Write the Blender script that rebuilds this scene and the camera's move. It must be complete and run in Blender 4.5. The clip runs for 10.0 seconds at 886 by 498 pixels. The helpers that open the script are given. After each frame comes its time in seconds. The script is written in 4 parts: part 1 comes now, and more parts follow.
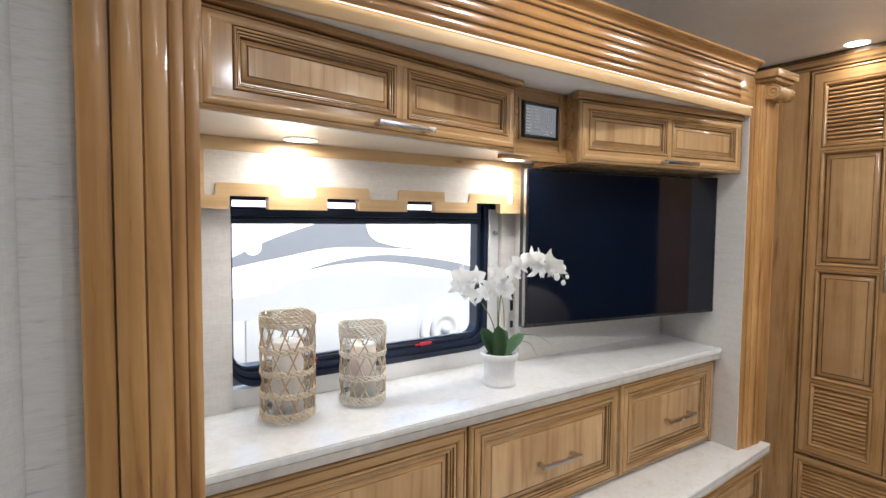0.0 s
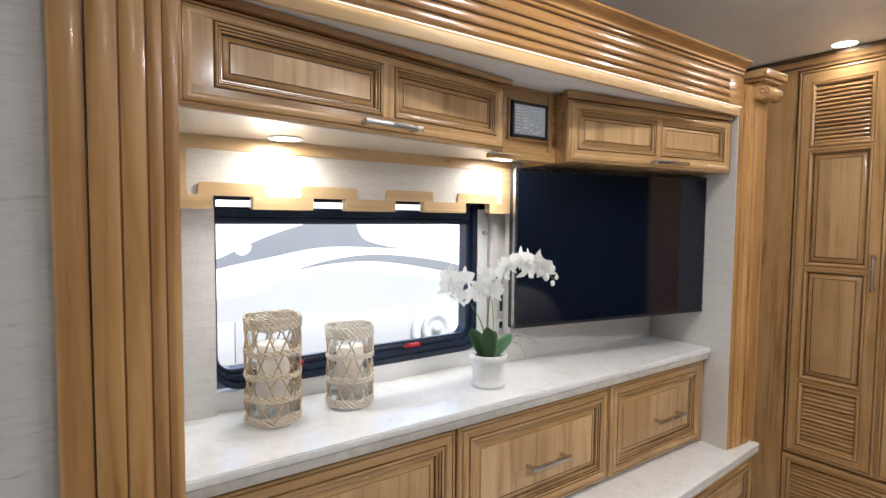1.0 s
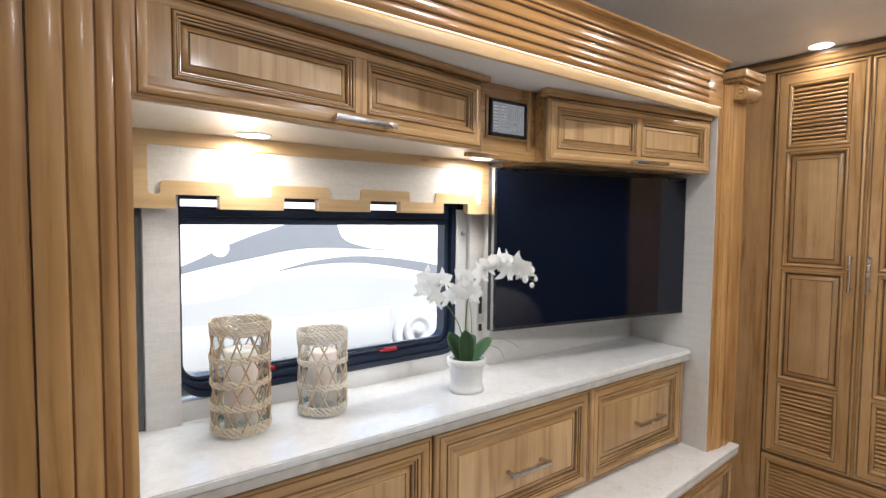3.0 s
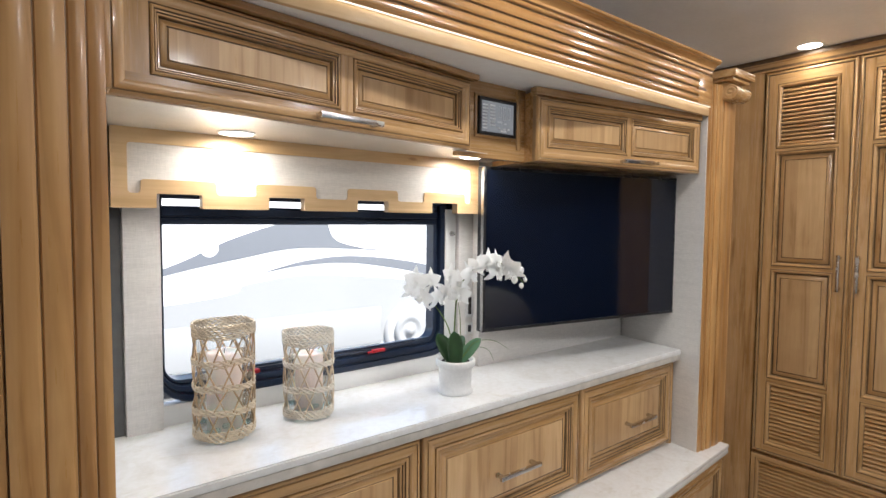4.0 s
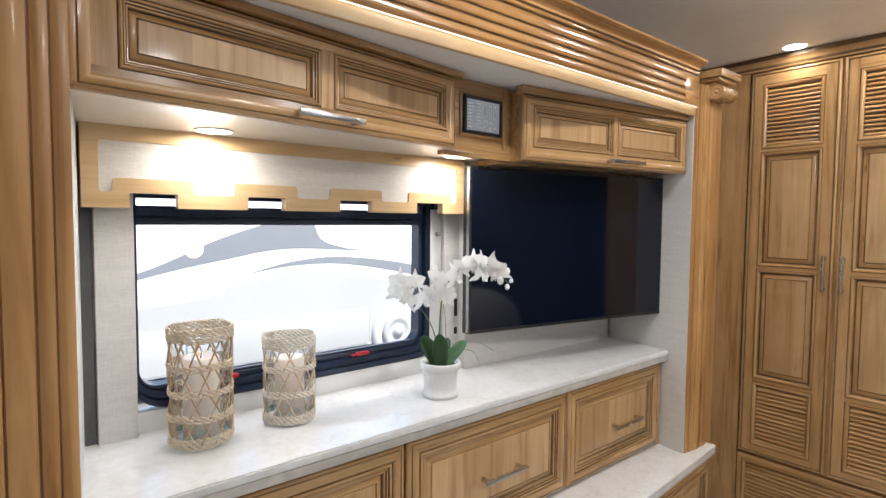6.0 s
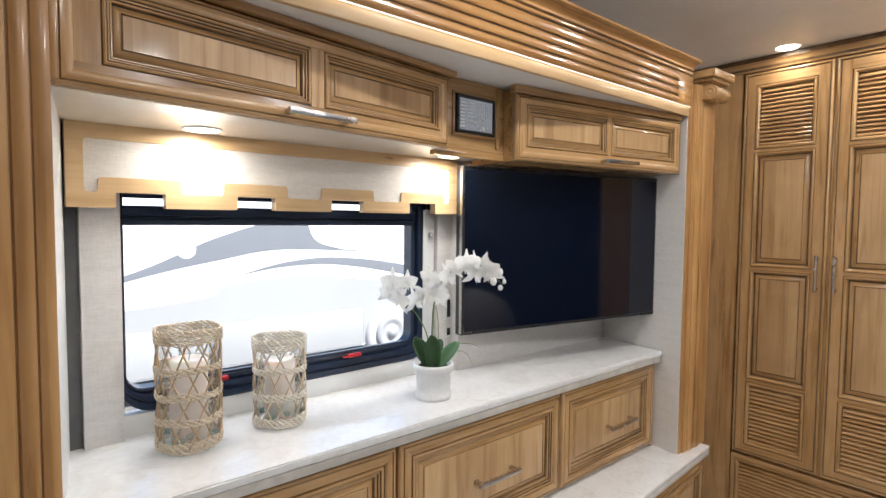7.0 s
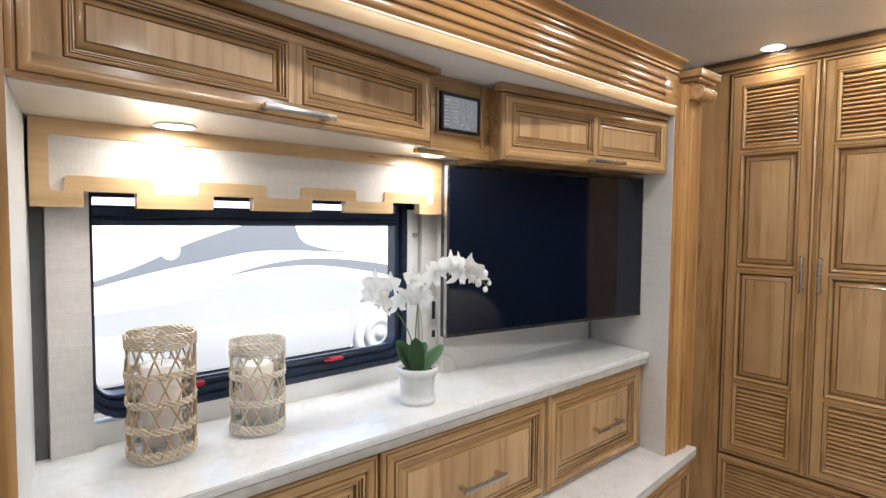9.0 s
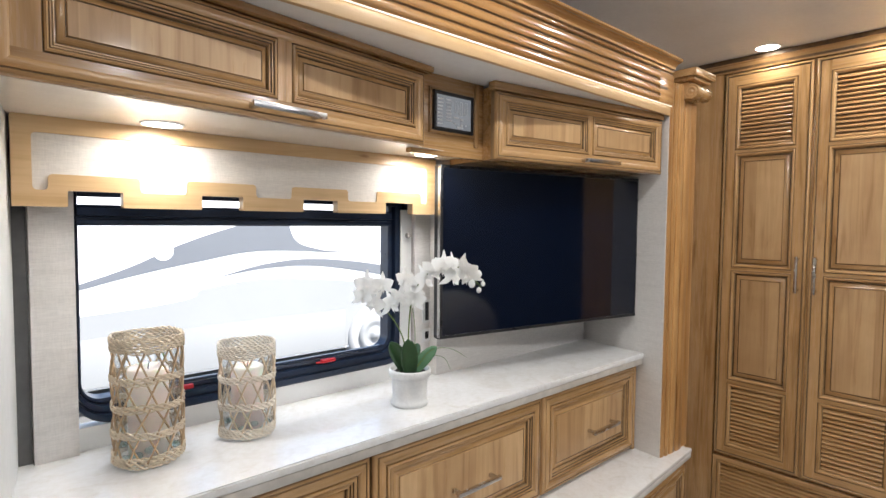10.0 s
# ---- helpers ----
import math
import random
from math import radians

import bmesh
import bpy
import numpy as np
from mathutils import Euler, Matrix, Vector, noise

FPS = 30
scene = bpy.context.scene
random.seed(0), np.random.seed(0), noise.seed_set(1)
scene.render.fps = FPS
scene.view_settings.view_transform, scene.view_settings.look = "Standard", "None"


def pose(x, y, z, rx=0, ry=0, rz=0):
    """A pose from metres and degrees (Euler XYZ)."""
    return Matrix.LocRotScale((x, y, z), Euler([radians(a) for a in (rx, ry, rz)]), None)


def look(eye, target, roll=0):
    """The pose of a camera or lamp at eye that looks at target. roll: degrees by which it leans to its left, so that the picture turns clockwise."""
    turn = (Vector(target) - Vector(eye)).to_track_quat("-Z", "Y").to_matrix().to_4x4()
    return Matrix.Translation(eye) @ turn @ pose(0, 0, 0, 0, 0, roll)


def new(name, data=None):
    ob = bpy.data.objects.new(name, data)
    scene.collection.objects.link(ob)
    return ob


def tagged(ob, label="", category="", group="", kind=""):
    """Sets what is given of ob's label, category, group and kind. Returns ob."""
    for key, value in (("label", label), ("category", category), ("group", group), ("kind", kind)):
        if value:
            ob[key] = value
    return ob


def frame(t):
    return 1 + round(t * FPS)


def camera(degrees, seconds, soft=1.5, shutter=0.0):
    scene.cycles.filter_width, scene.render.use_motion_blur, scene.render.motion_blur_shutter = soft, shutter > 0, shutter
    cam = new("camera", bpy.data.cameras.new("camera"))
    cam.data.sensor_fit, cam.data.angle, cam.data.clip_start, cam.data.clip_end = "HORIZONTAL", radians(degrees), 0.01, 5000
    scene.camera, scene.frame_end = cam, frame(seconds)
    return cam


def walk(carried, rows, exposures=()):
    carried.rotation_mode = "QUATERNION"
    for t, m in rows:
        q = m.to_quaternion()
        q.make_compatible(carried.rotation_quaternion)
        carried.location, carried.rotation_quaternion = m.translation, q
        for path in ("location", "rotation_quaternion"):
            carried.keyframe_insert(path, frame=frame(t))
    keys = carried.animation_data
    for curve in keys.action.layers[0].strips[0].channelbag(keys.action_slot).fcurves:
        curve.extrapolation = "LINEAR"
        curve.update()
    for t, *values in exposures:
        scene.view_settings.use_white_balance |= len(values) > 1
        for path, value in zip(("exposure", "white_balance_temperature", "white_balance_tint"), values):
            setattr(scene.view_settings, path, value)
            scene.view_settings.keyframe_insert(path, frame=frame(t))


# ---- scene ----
cam = camera(79.3, 10.0)
PATH = [
    (0, (-0.805, -1.035, 1.378), (0.334, 0.605, 1.266), 0.5),
    (0.5, (-0.797, -1.031, 1.379), (0.353, 0.601, 1.266), 0.5),
    (1, (-0.789, -1.027, 1.38), (0.376, 0.595, 1.266), 0.5),
    (1.5, (-0.781, -1.021, 1.379), (0.397, 0.592, 1.267), 0.6),
    (2, (-0.771, -1.017, 1.379), (0.42, 0.586, 1.267), 0.5),
    (2.5, (-0.762, -1.011, 1.378), (0.441, 0.583, 1.268), 0.5),
    (4, (-0.734, -0.997, 1.378), (0.505, 0.569, 1.269), 0.5),
    (4.5, (-0.727, -0.994, 1.378), (0.521, 0.566, 1.269), 0.5),
    (5, (-0.72, -0.99, 1.378), (0.537, 0.562, 1.27), 0.5),
    (5.5, (-0.715, -0.987, 1.378), (0.549, 0.559, 1.27), 0.5),
    (7, (-0.698, -0.977, 1.377), (0.59, 0.55, 1.272), 0.5),
    (7.5, (-0.691, -0.974, 1.377), (0.603, 0.547, 1.272), 0.5),
    (8, (-0.683, -0.971, 1.377), (0.619, 0.544, 1.273), 0.5),
    (8.5, (-0.676, -0.967, 1.377), (0.634, 0.541, 1.273), 0.5),
    (9, (-0.669, -0.963, 1.376), (0.65, 0.537, 1.274), 0.5),
    (9.5, (-0.661, -0.958, 1.376), (0.664, 0.536, 1.274), 0.5),
    (10, (-0.654, -0.955, 1.375), (0.678, 0.534, 1.275), 0.5),
]
walk(cam, [(t, look(eye, target, roll)) for t, eye, target, roll in PATH])

# ---- world, sun, large lights ----
world = bpy.data.worlds.new("sky")
scene.world = world
world.use_nodes = True
wn, wl = world.node_tree.nodes, world.node_tree.links
sky = wn.new("ShaderNodeTexSky")
sky.sky_type, sky.sun_disc = "NISHITA", False
sky.sun_elevation, sky.sun_rotation = radians(48), radians(160)
wl.new(sky.outputs[0], wn["Background"].inputs[0])
wn["Background"].inputs[1].default_value = 0.15
scene.view_settings.exposure = 1.42

sun = new("sun", bpy.data.lights.new("sun", "SUN"))
sun.data.energy, sun.data.angle, sun.data.color = 5.0, radians(0.5), (1.0, 0.96, 0.9)
sun.matrix_world = look((1.5, -4.0, 6.0), (0.0, 0.0, 0.0))

WARM = (1.0, 0.965, 0.91)
PUCKS = [(-0.366, 0.180, 1.559), (0.290, 0.166, 1.559)]
# First in view, next two placed from fascia glints, the rest added fill.
DOWNLIGHTS_AND_FILL = [(1.812, -0.178, 0.28), (1.78, -0.62, 1.2), (0.98, -0.50, 1.25), (0.18, -0.50, 2.4), (-0.62, -0.95, 0.6), (1.12, -1.7, 4.2), (0.37, -1.7, 4.2), (-0.38, -1.7, 1.1)]
CEIL = 2.10


def lamp(name, m, size, watts, color=WARM, size_y=0.0):
    data = bpy.data.lights.new(name, "AREA")
    data.shape, data.size, data.energy, data.color = "DISK", size, watts, color
    if size_y:
        data.shape, data.size_y = "RECTANGLE", size_y
    ob = new(name, data)
    ob.matrix_world = m
    return ob


for n, (lx, ly, lz) in enumerate(PUCKS):
    lamp("puck_lamp", pose(lx, ly, lz - 0.012), 0.06, 0.34, (1.0, 0.985, 0.965))
for lx, ly, watts in DOWNLIGHTS_AND_FILL:
    lamp("downlight_and_fill_lamp", pose(lx, ly, CEIL - 0.012), 0.075, 0.82 * watts, (1.0, 0.995, 0.985))
lamp("cove_lamp", pose(0.258, -0.0985, 1.7725, -18, 0, 0), 1.76, 0.034, (1.0, 0.90, 0.72), 0.006)
# unseen area lamp added for window daylight from the sky above the parked coach
lamp("sky_fill_lamp", look((-0.09, 0.50, 1.62), (-0.09, -0.10, 0.82)), 0.80, 1.5, (0.88, 0.94, 1.0), 0.22)


# ---- materials ----
def material(name):
    m = bpy.data.materials.new(name)
    m.use_nodes = True
    nt = m.node_tree
    return m, nt, nt.nodes["Principled BSDF"]


def coords(nt, scale, rand=True):
    """Object coordinates, shifted per object, scaled per axis."""
    tc = nt.nodes.new("ShaderNodeTexCoord")
    mp = nt.nodes.new("ShaderNodeMapping")
    mp.inputs["Scale"].default_value = scale
    nt.links.new(tc.outputs["Object"], mp.inputs["Vector"])
    if rand:
        oi = nt.nodes.new("ShaderNodeObjectInfo")
        mu = nt.nodes.new("ShaderNodeVectorMath")
        mu.operation = "SCALE"
        mu.inputs[0].default_value = (37.0, 51.0, 29.0)
        nt.links.new(oi.outputs["Random"], mu.inputs["Scale"])
        nt.links.new(mu.outputs[0], mp.inputs["Location"])
    return mp.outputs[0]


def noise_tex(nt, vec, scale, detail=4.0, rough=0.55, distortion=0.0):
    n = nt.nodes.new("ShaderNodeTexNoise")
    n.inputs["Scale"].default_value, n.inputs["Detail"].default_value = scale, detail
    n.inputs["Roughness"].default_value, n.inputs["Distortion"].default_value = rough, distortion
    nt.links.new(vec, n.inputs["Vector"])
    return n.outputs["Fac"]


def ramp(nt, fac, stops):
    r = nt.nodes.new("ShaderNodeValToRGB")
    while len(r.color_ramp.elements) < len(stops):
        r.color_ramp.elements.new(0.5)
    for e, (p, c) in zip(r.color_ramp.elements, stops):
        e.position, e.color = p, (*c, 1) if len(c) == 3 else c
    nt.links.new(fac, r.inputs[0])
    return r.outputs[0]


def mixed(nt, a, b, fac, blend="MIX"):
    m = nt.nodes.new("ShaderNodeMix")
    m.data_type, m.blend_type = "RGBA", blend
    for socket, v in ((m.inputs[6], a), (m.inputs[7], b), (m.inputs[0], fac)):
        if isinstance(v, (int, float)):
            socket.default_value = v
        elif isinstance(v, tuple):
            socket.default_value = (*v, 1)
        else:
            nt.links.new(v, socket)
    return m.outputs[2]


def bump(nt, bsdf, height, strength, distance=0.002):
    b = nt.nodes.new("ShaderNodeBump")
    b.inputs["Strength"].default_value, b.inputs["Distance"].default_value = strength, distance
    nt.links.new(height, b.inputs["Height"])
    nt.links.new(b.outputs[0], bsdf.inputs["Normal"])


def wood(name, axis, light, mid, dark, rough=0.23, coat=0.45, plank=0.078, across="", tone=0.16):
    """Lacquered maple with its grain along one axis of the object, glued up from boards of slightly different tone."""
    m, nt, bsdf = material(name)
    long = [1.0, 1.0, 1.0]
    long["xyz".index(axis)] = 0.05
    vec = coords(nt, long)
    figure = noise_tex(nt, vec, 26.0, 4.0, 0.5, 1.6)
    fine = noise_tex(nt, vec, 190.0, 4.0, 0.65)
    blotch = noise_tex(nt, coords(nt, (1.0, 1.0, 1.0)), 5.0, 3.0, 0.5, 0.6)
    flecks = noise_tex(nt, coords(nt, tuple(0.22 if v < 1 else 1.0 for v in long)), 34.0, 2.0, 0.5)
    base = ramp(nt, figure, [(0.32, dark), (0.45, mid), (0.64, light)])
    c = mixed(nt, base, ramp(nt, fine, [(0.34, (0.80, 0.755, 0.70)), (0.56, (1.0, 1.0, 1.0))]), 0.22, "MULTIPLY")
    c = mixed(nt, c, ramp(nt, blotch, [(0.32, (0.82, 0.755, 0.68)), (0.62, (1.05, 1.04, 1.03))]), 0.6, "MULTIPLY")
    c = mixed(nt, c, ramp(nt, flecks, [(0.20, (0.52, 0.40, 0.30)), (0.27, (1.0, 1.0, 1.0))]), 0.7, "MULTIPLY")
    sep = nt.nodes.new("ShaderNodeSeparateXYZ")
    nt.links.new(coords(nt, (1.0, 1.0, 1.0)), sep.inputs[0])
    wander = nt.nodes.new("ShaderNodeMath")
    wander.operation = "MULTIPLY_ADD"
    wander.inputs[1].default_value = 0.012
    nt.links.new(figure, wander.inputs[0])
    nt.links.new(sep.outputs[(across or ("x" if axis != "x" else "z")).upper()], wander.inputs[2])
    step = nt.nodes.new("ShaderNodeMath")
    step.operation = "SNAP"
    step.inputs[1].default_value = plank
    nt.links.new(wander.outputs[0], step.inputs[0])
    board = nt.nodes.new("ShaderNodeTexWhiteNoise")
    board.noise_dimensions = "1D"
    nt.links.new(step.outputs[0], board.inputs["W"])
    c = mixed(nt, c, ramp(nt, board.outputs["Value"], [(0.0, (1 - tone, 1 - tone * 1.3, 1 - tone * 1.6)), (1.0, (1.06, 1.06, 1.06))]), 1.0, "MULTIPLY")
    oi = nt.nodes.new("ShaderNodeObjectInfo")
    c = mixed(nt, c, ramp(nt, oi.outputs["Random"], [(0.0, (0.93, 0.905, 0.87)), (1.0, (1.05, 1.045, 1.03))]), 1.0, "MULTIPLY")
    nt.links.new(c, bsdf.inputs["Base Color"])
    nt.links.new(ramp(nt, fine, [(0.3, (rough + 0.10,) * 3), (0.7, (rough - 0.04,) * 3)]), bsdf.inputs["Roughness"])
    bsdf.inputs["Coat Weight"].default_value, bsdf.inputs["Coat Roughness"].default_value = coat, 0.11
    bump(nt, bsdf, mixed(nt, fine, blotch, 0.5), 0.10, 0.001)
    return m


def plain(name, color, rough=0.5, metal=0.0, scale=40.0, vary=0.12, relief=0.05, coat=0.0):
    m, nt, bsdf = material(name)
    vec = coords(nt, (1, 1, 1))
    f = noise_tex(nt, vec, scale, 4.0)
    g = noise_tex(nt, vec, scale * 0.12, 2.0)
    lo = tuple(c * (1 - vary) for c in color)
    c = mixed(nt, ramp(nt, f, [(0.3, lo), (0.7, color)]), ramp(nt, g, [(0.3, (1 - vary,) * 3), (0.7, (1, 1, 1))]), 1.0, "MULTIPLY")
    nt.links.new(c, bsdf.inputs["Base Color"])
    nt.links.new(ramp(nt, f, [(0.3, (min(1, rough * 1.2),) * 3), (0.7, (rough * 0.9,) * 3)]), bsdf.inputs["Roughness"])
    bsdf.inputs["Metallic"].default_value = metal
    bsdf.inputs["Coat Weight"].default_value = coat
    if relief:
        bump(nt, bsdf, f, relief, 0.001)
    return m


def glow(name, color, strength):
    m, nt, bsdf = material(name)
    bsdf.inputs["Base Color"].default_value = (0.8, 0.8, 0.8, 1)
    bsdf.inputs["Emission Color"].default_value = (*color, 1)
    bsdf.inputs["Emission Strength"].default_value = strength
    return m


def linen(name, color, across=2.0):
    """Wall covering with a fine woven slub running sideways."""
    m, nt, bsdf = material(name)
    a = noise_tex(nt, coords(nt, (0.12, 0.12, 1.0), False), 420.0, 3.0, 0.6)
    b = noise_tex(nt, coords(nt, (1.0, 1.0, 0.1), False), 460.0, 3.0, 0.6)
    d = noise_tex(nt, coords(nt, (0.07, 0.07, 1.0), False), 62.0, 4.0, 0.65)
    thread = mixed(nt, a, b, 0.4)
    lo = tuple(c * 0.86 for c in color)
    c = mixed(nt, ramp(nt, thread, [(0.36, lo), (0.6, color)]), ramp(nt, d, [(0.32, (0.91, 0.905, 0.90)), (0.55, (1, 1, 1))]), 0.7, "MULTIPLY")
    nt.links.new(c, bsdf.inputs["Base Color"])
    bsdf.inputs["Roughness"].default_value = 0.75
    bump(nt, bsdf, thread, 0.25, 0.001)
    return m




def slub(name, color):
    """Wall covering with long loose slubs running sideways."""
    m, nt, bsdf = material(name)
    threads = noise_tex(nt, coords(nt, (0.10, 0.10, 1.0), False), 330.0, 3.0, 0.6)
    runs = noise_tex(nt, coords(nt, (0.11, 0.11, 1.0), False), 105.0, 4.0, 0.7, 0.3)
    cloud = noise_tex(nt, coords(nt, (1.0, 1.0, 1.0), False), 6.0, 2.0)
    c = mixed(nt, ramp(nt, threads, [(0.34, tuple(0.90 * v for v in color)), (0.60, color)]), ramp(nt, runs, [(0.30, (0.60, 0.62, 0.64)), (0.40, (0.97, 0.97, 0.97)), (0.6, (1, 1, 1))]), 0.85, "MULTIPLY")
    c = mixed(nt, c, ramp(nt, cloud, [(0.3, (0.93, 0.93, 0.94)), (0.7, (1, 1, 1))]), 1.0, "MULTIPLY")
    nt.links.new(c, bsdf.inputs["Base Color"])
    bsdf.inputs["Roughness"].default_value = 0.65
    bump(nt, bsdf, runs, 0.3, 0.001)
    return m


MAPLE = ((0.59, 0.374, 0.182), (0.52, 0.318, 0.143), (0.355, 0.200, 0.080))
wood_h = wood("maple_across", "x", *MAPLE, plank=0.31, tone=0.08)
wood_v = wood("maple_upright", "z", *MAPLE, plank=0.31, tone=0.08)
PALE = ((0.625, 0.425, 0.232), (0.57, 0.375, 0.194), (0.44, 0.268, 0.124))
panel_wood = wood("pale_maple_panel", "z", *PALE, rough=0.3, coat=0.35, plank=0.066, tone=0.17)
HONEY = ((0.60, 0.354, 0.148), (0.525, 0.292, 0.112), (0.365, 0.184, 0.062))
post_wood = wood("honey_maple_upright", "z", *HONEY, rough=0.30, coat=0.4, plank=0.037, tone=0.24)
fascia_wood = wood("honey_maple_across", "x", *HONEY, rough=0.2, coat=1.0, plank=0.5)
valance_wood = wood("pale_maple_across", "x", (0.68, 0.49, 0.28), (0.63, 0.44, 0.24), (0.54, 0.36, 0.18), 0.4, 0.15, 0.3)
# pale maple made lighter still: bounce off worktop and valance is in the colour
lifted_maple = plain("bounce_paled_maple", (0.83, 0.745, 0.64), 0.34, scale=240, vary=0.05, relief=0.0, coat=0.5)
glaze = plain("brown_glaze", (0.265, 0.147, 0.06), 0.4, vary=0.55)
soft_glaze = plain("thin_brown_glaze", (0.43, 0.27, 0.13), 0.3, vary=0.35)
wallpaper = linen("linen_wall_covering", (0.77, 0.74, 0.71))
slub_paper = slub("slubbed_wall_covering", (0.80, 0.785, 0.77))
wall_grey = linen("grey_wall_covering", (0.62, 0.63, 0.63))
valance_fabric = linen("cream_linen", (0.78, 0.73, 0.67))
white_board = plain("white_board", (0.76, 0.76, 0.75), 0.45, vary=0.04, relief=0.02)
ceiling_white = plain("soft_white_vinyl", (0.87, 0.87, 0.87), 0.38, scale=60, vary=0.04)
black_frame = plain("black_aluminium", (0.014, 0.027, 0.062), 0.3, scale=80, vary=0.3)
black_plastic = plain("black_plastic", (0.015, 0.015, 0.017), 0.28, vary=0.2)
corner_shade = plain("gap_shade", (0.14, 0.14, 0.14), 0.7)
nickel = plain("brushed_nickel", (0.58, 0.56, 0.54), 0.24, 1.0, scale=20, vary=0.05, relief=0)
screen = plain("dark_screen", (0.002, 0.005, 0.016), 0.06, vary=0.1, relief=0.0)
screen.node_tree.nodes["Principled BSDF"].inputs["Specular IOR Level"].default_value = 0.5
# unseen floor: its pale tone is set to bounce light upwards
floor_mat = plain("bounce_floor", (0.56, 0.54, 0.51), 0.35, scale=8, vary=0.2)
rattan = plain("rattan", (0.88, 0.74, 0.56), 0.55, scale=90, vary=0.25, relief=0.2)
cane_mat = plain("tan_cane", (0.66, 0.46, 0.27), 0.5, scale=60, vary=0.35, relief=0.2)
wax = plain("pale_wax", (0.94, 0.85, 0.80), 0.5, vary=0.04)
wax.node_tree.nodes["Principled BSDF"].inputs["Subsurface Weight"].default_value = 0.5
wax.node_tree.nodes["Principled BSDF"].inputs["Subsurface Radius"].default_value = (0.03, 0.016, 0.012)
wax.node_tree.nodes["Principled BSDF"].inputs["Subsurface Scale"].default_value = 1.0
ceramic = plain("matte_white_ceramic", (0.80, 0.80, 0.79), 0.5, scale=120, vary=0.1, relief=0.2)
leaf = plain("leaf_green", (0.035, 0.11, 0.03), 0.35, scale=30, vary=0.35, coat=0.2)
stem_green = plain("stem_green", (0.16, 0.24, 0.06), 0.5)


def thin_petal():
    """White petal that lets some of the window's light through."""
    m, nt, bsdf = material("white_petal")
    body, through_light, mix = nt.nodes.new("ShaderNodeBsdfDiffuse"), nt.nodes.new("ShaderNodeBsdfTranslucent"), nt.nodes.new("ShaderNodeMixShader")
    vein = ramp(nt, noise_tex(nt, coords(nt, (1, 1, 1)), 60.0, 4.0), [(0.3, (0.89, 0.89, 0.87)), (0.7, (0.94, 0.94, 0.935))])
    nt.links.new(vein, body.inputs[0])
    nt.links.new(vein, through_light.inputs[0])
    mix.inputs[0].default_value = 0.42
    nt.links.new(body.outputs[0], mix.inputs[1])
    nt.links.new(through_light.outputs[0], mix.inputs[2])
    nt.links.new(mix.outputs[0], nt.nodes["Material Output"].inputs[0])
    return m


petal = thin_petal()
soil = plain("dark_pebbles", (0.05, 0.045, 0.05), 0.6, vary=0.4)
red = plain("red_plastic", (0.55, 0.02, 0.03), 0.4)


def thin_glass(name, tint, ior):
    m, nt, bsdf = material(name)
    clear, shine = nt.nodes.new("ShaderNodeBsdfTransparent"), nt.nodes.new("ShaderNodeBsdfGlossy")
    clear.inputs[0].default_value = (*tint, 1)
    shine.inputs["Roughness"].default_value = 0.03
    fres, mix = nt.nodes.new("ShaderNodeFresnel"), nt.nodes.new("ShaderNodeMixShader")
    fres.inputs[0].default_value = ior
    half = nt.nodes.new("ShaderNodeMath")
    half.operation = "MULTIPLY"
    half.inputs[1].default_value = 0.45
    nt.links.new(fres.outputs[0], half.inputs[0])
    nt.links.new(half.outputs[0], mix.inputs[0])
    nt.links.new(clear.outputs[0], mix.inputs[1])
    nt.links.new(shine.outputs[0], mix.inputs[2])
    nt.links.new(mix.outputs[0], nt.nodes["Material Output"].inputs[0])
    return m


glass = thin_glass("jar_glass", (0.985, 0.995, 0.995), 1.4)
pane_glass = thin_glass("window_glass", (0.97, 0.985, 1.0), 1.2)
gem = thin_glass("aqua_glass", (0.90, 0.975, 0.985), 1.4)
led = glow("warm_led", (1.0, 0.87, 0.64), 0.36)
bulb = glow("lit_lens", (1.0, 0.94, 0.84), 8.0)
lcd = glow("lcd", (0.30, 0.33, 0.38), 0.16)
lcd.node_tree.nodes["Principled BSDF"].inputs["Base Color"].default_value = (0.24, 0.25, 0.26, 1)
rv_white = plain("white_coach_paint", (0.80, 0.80, 0.80), 0.3, vary=0.03, relief=0, coat=0.3)
rv_grey = plain("grey_coach_paint", (0.155, 0.165, 0.185), 0.3, scale=1.0, vary=0.12, relief=0, coat=0.3)
rv_pale = plain("pale_grey_coach_paint", (0.29, 0.295, 0.30), 0.35, scale=1.0, vary=0.06, relief=0)
tyre_mat = plain("tyre", (0.36, 0.36, 0.365), 0.8)
tarmac = plain("tarmac", (0.16, 0.16, 0.16), 0.9, scale=3.0, vary=0.3)


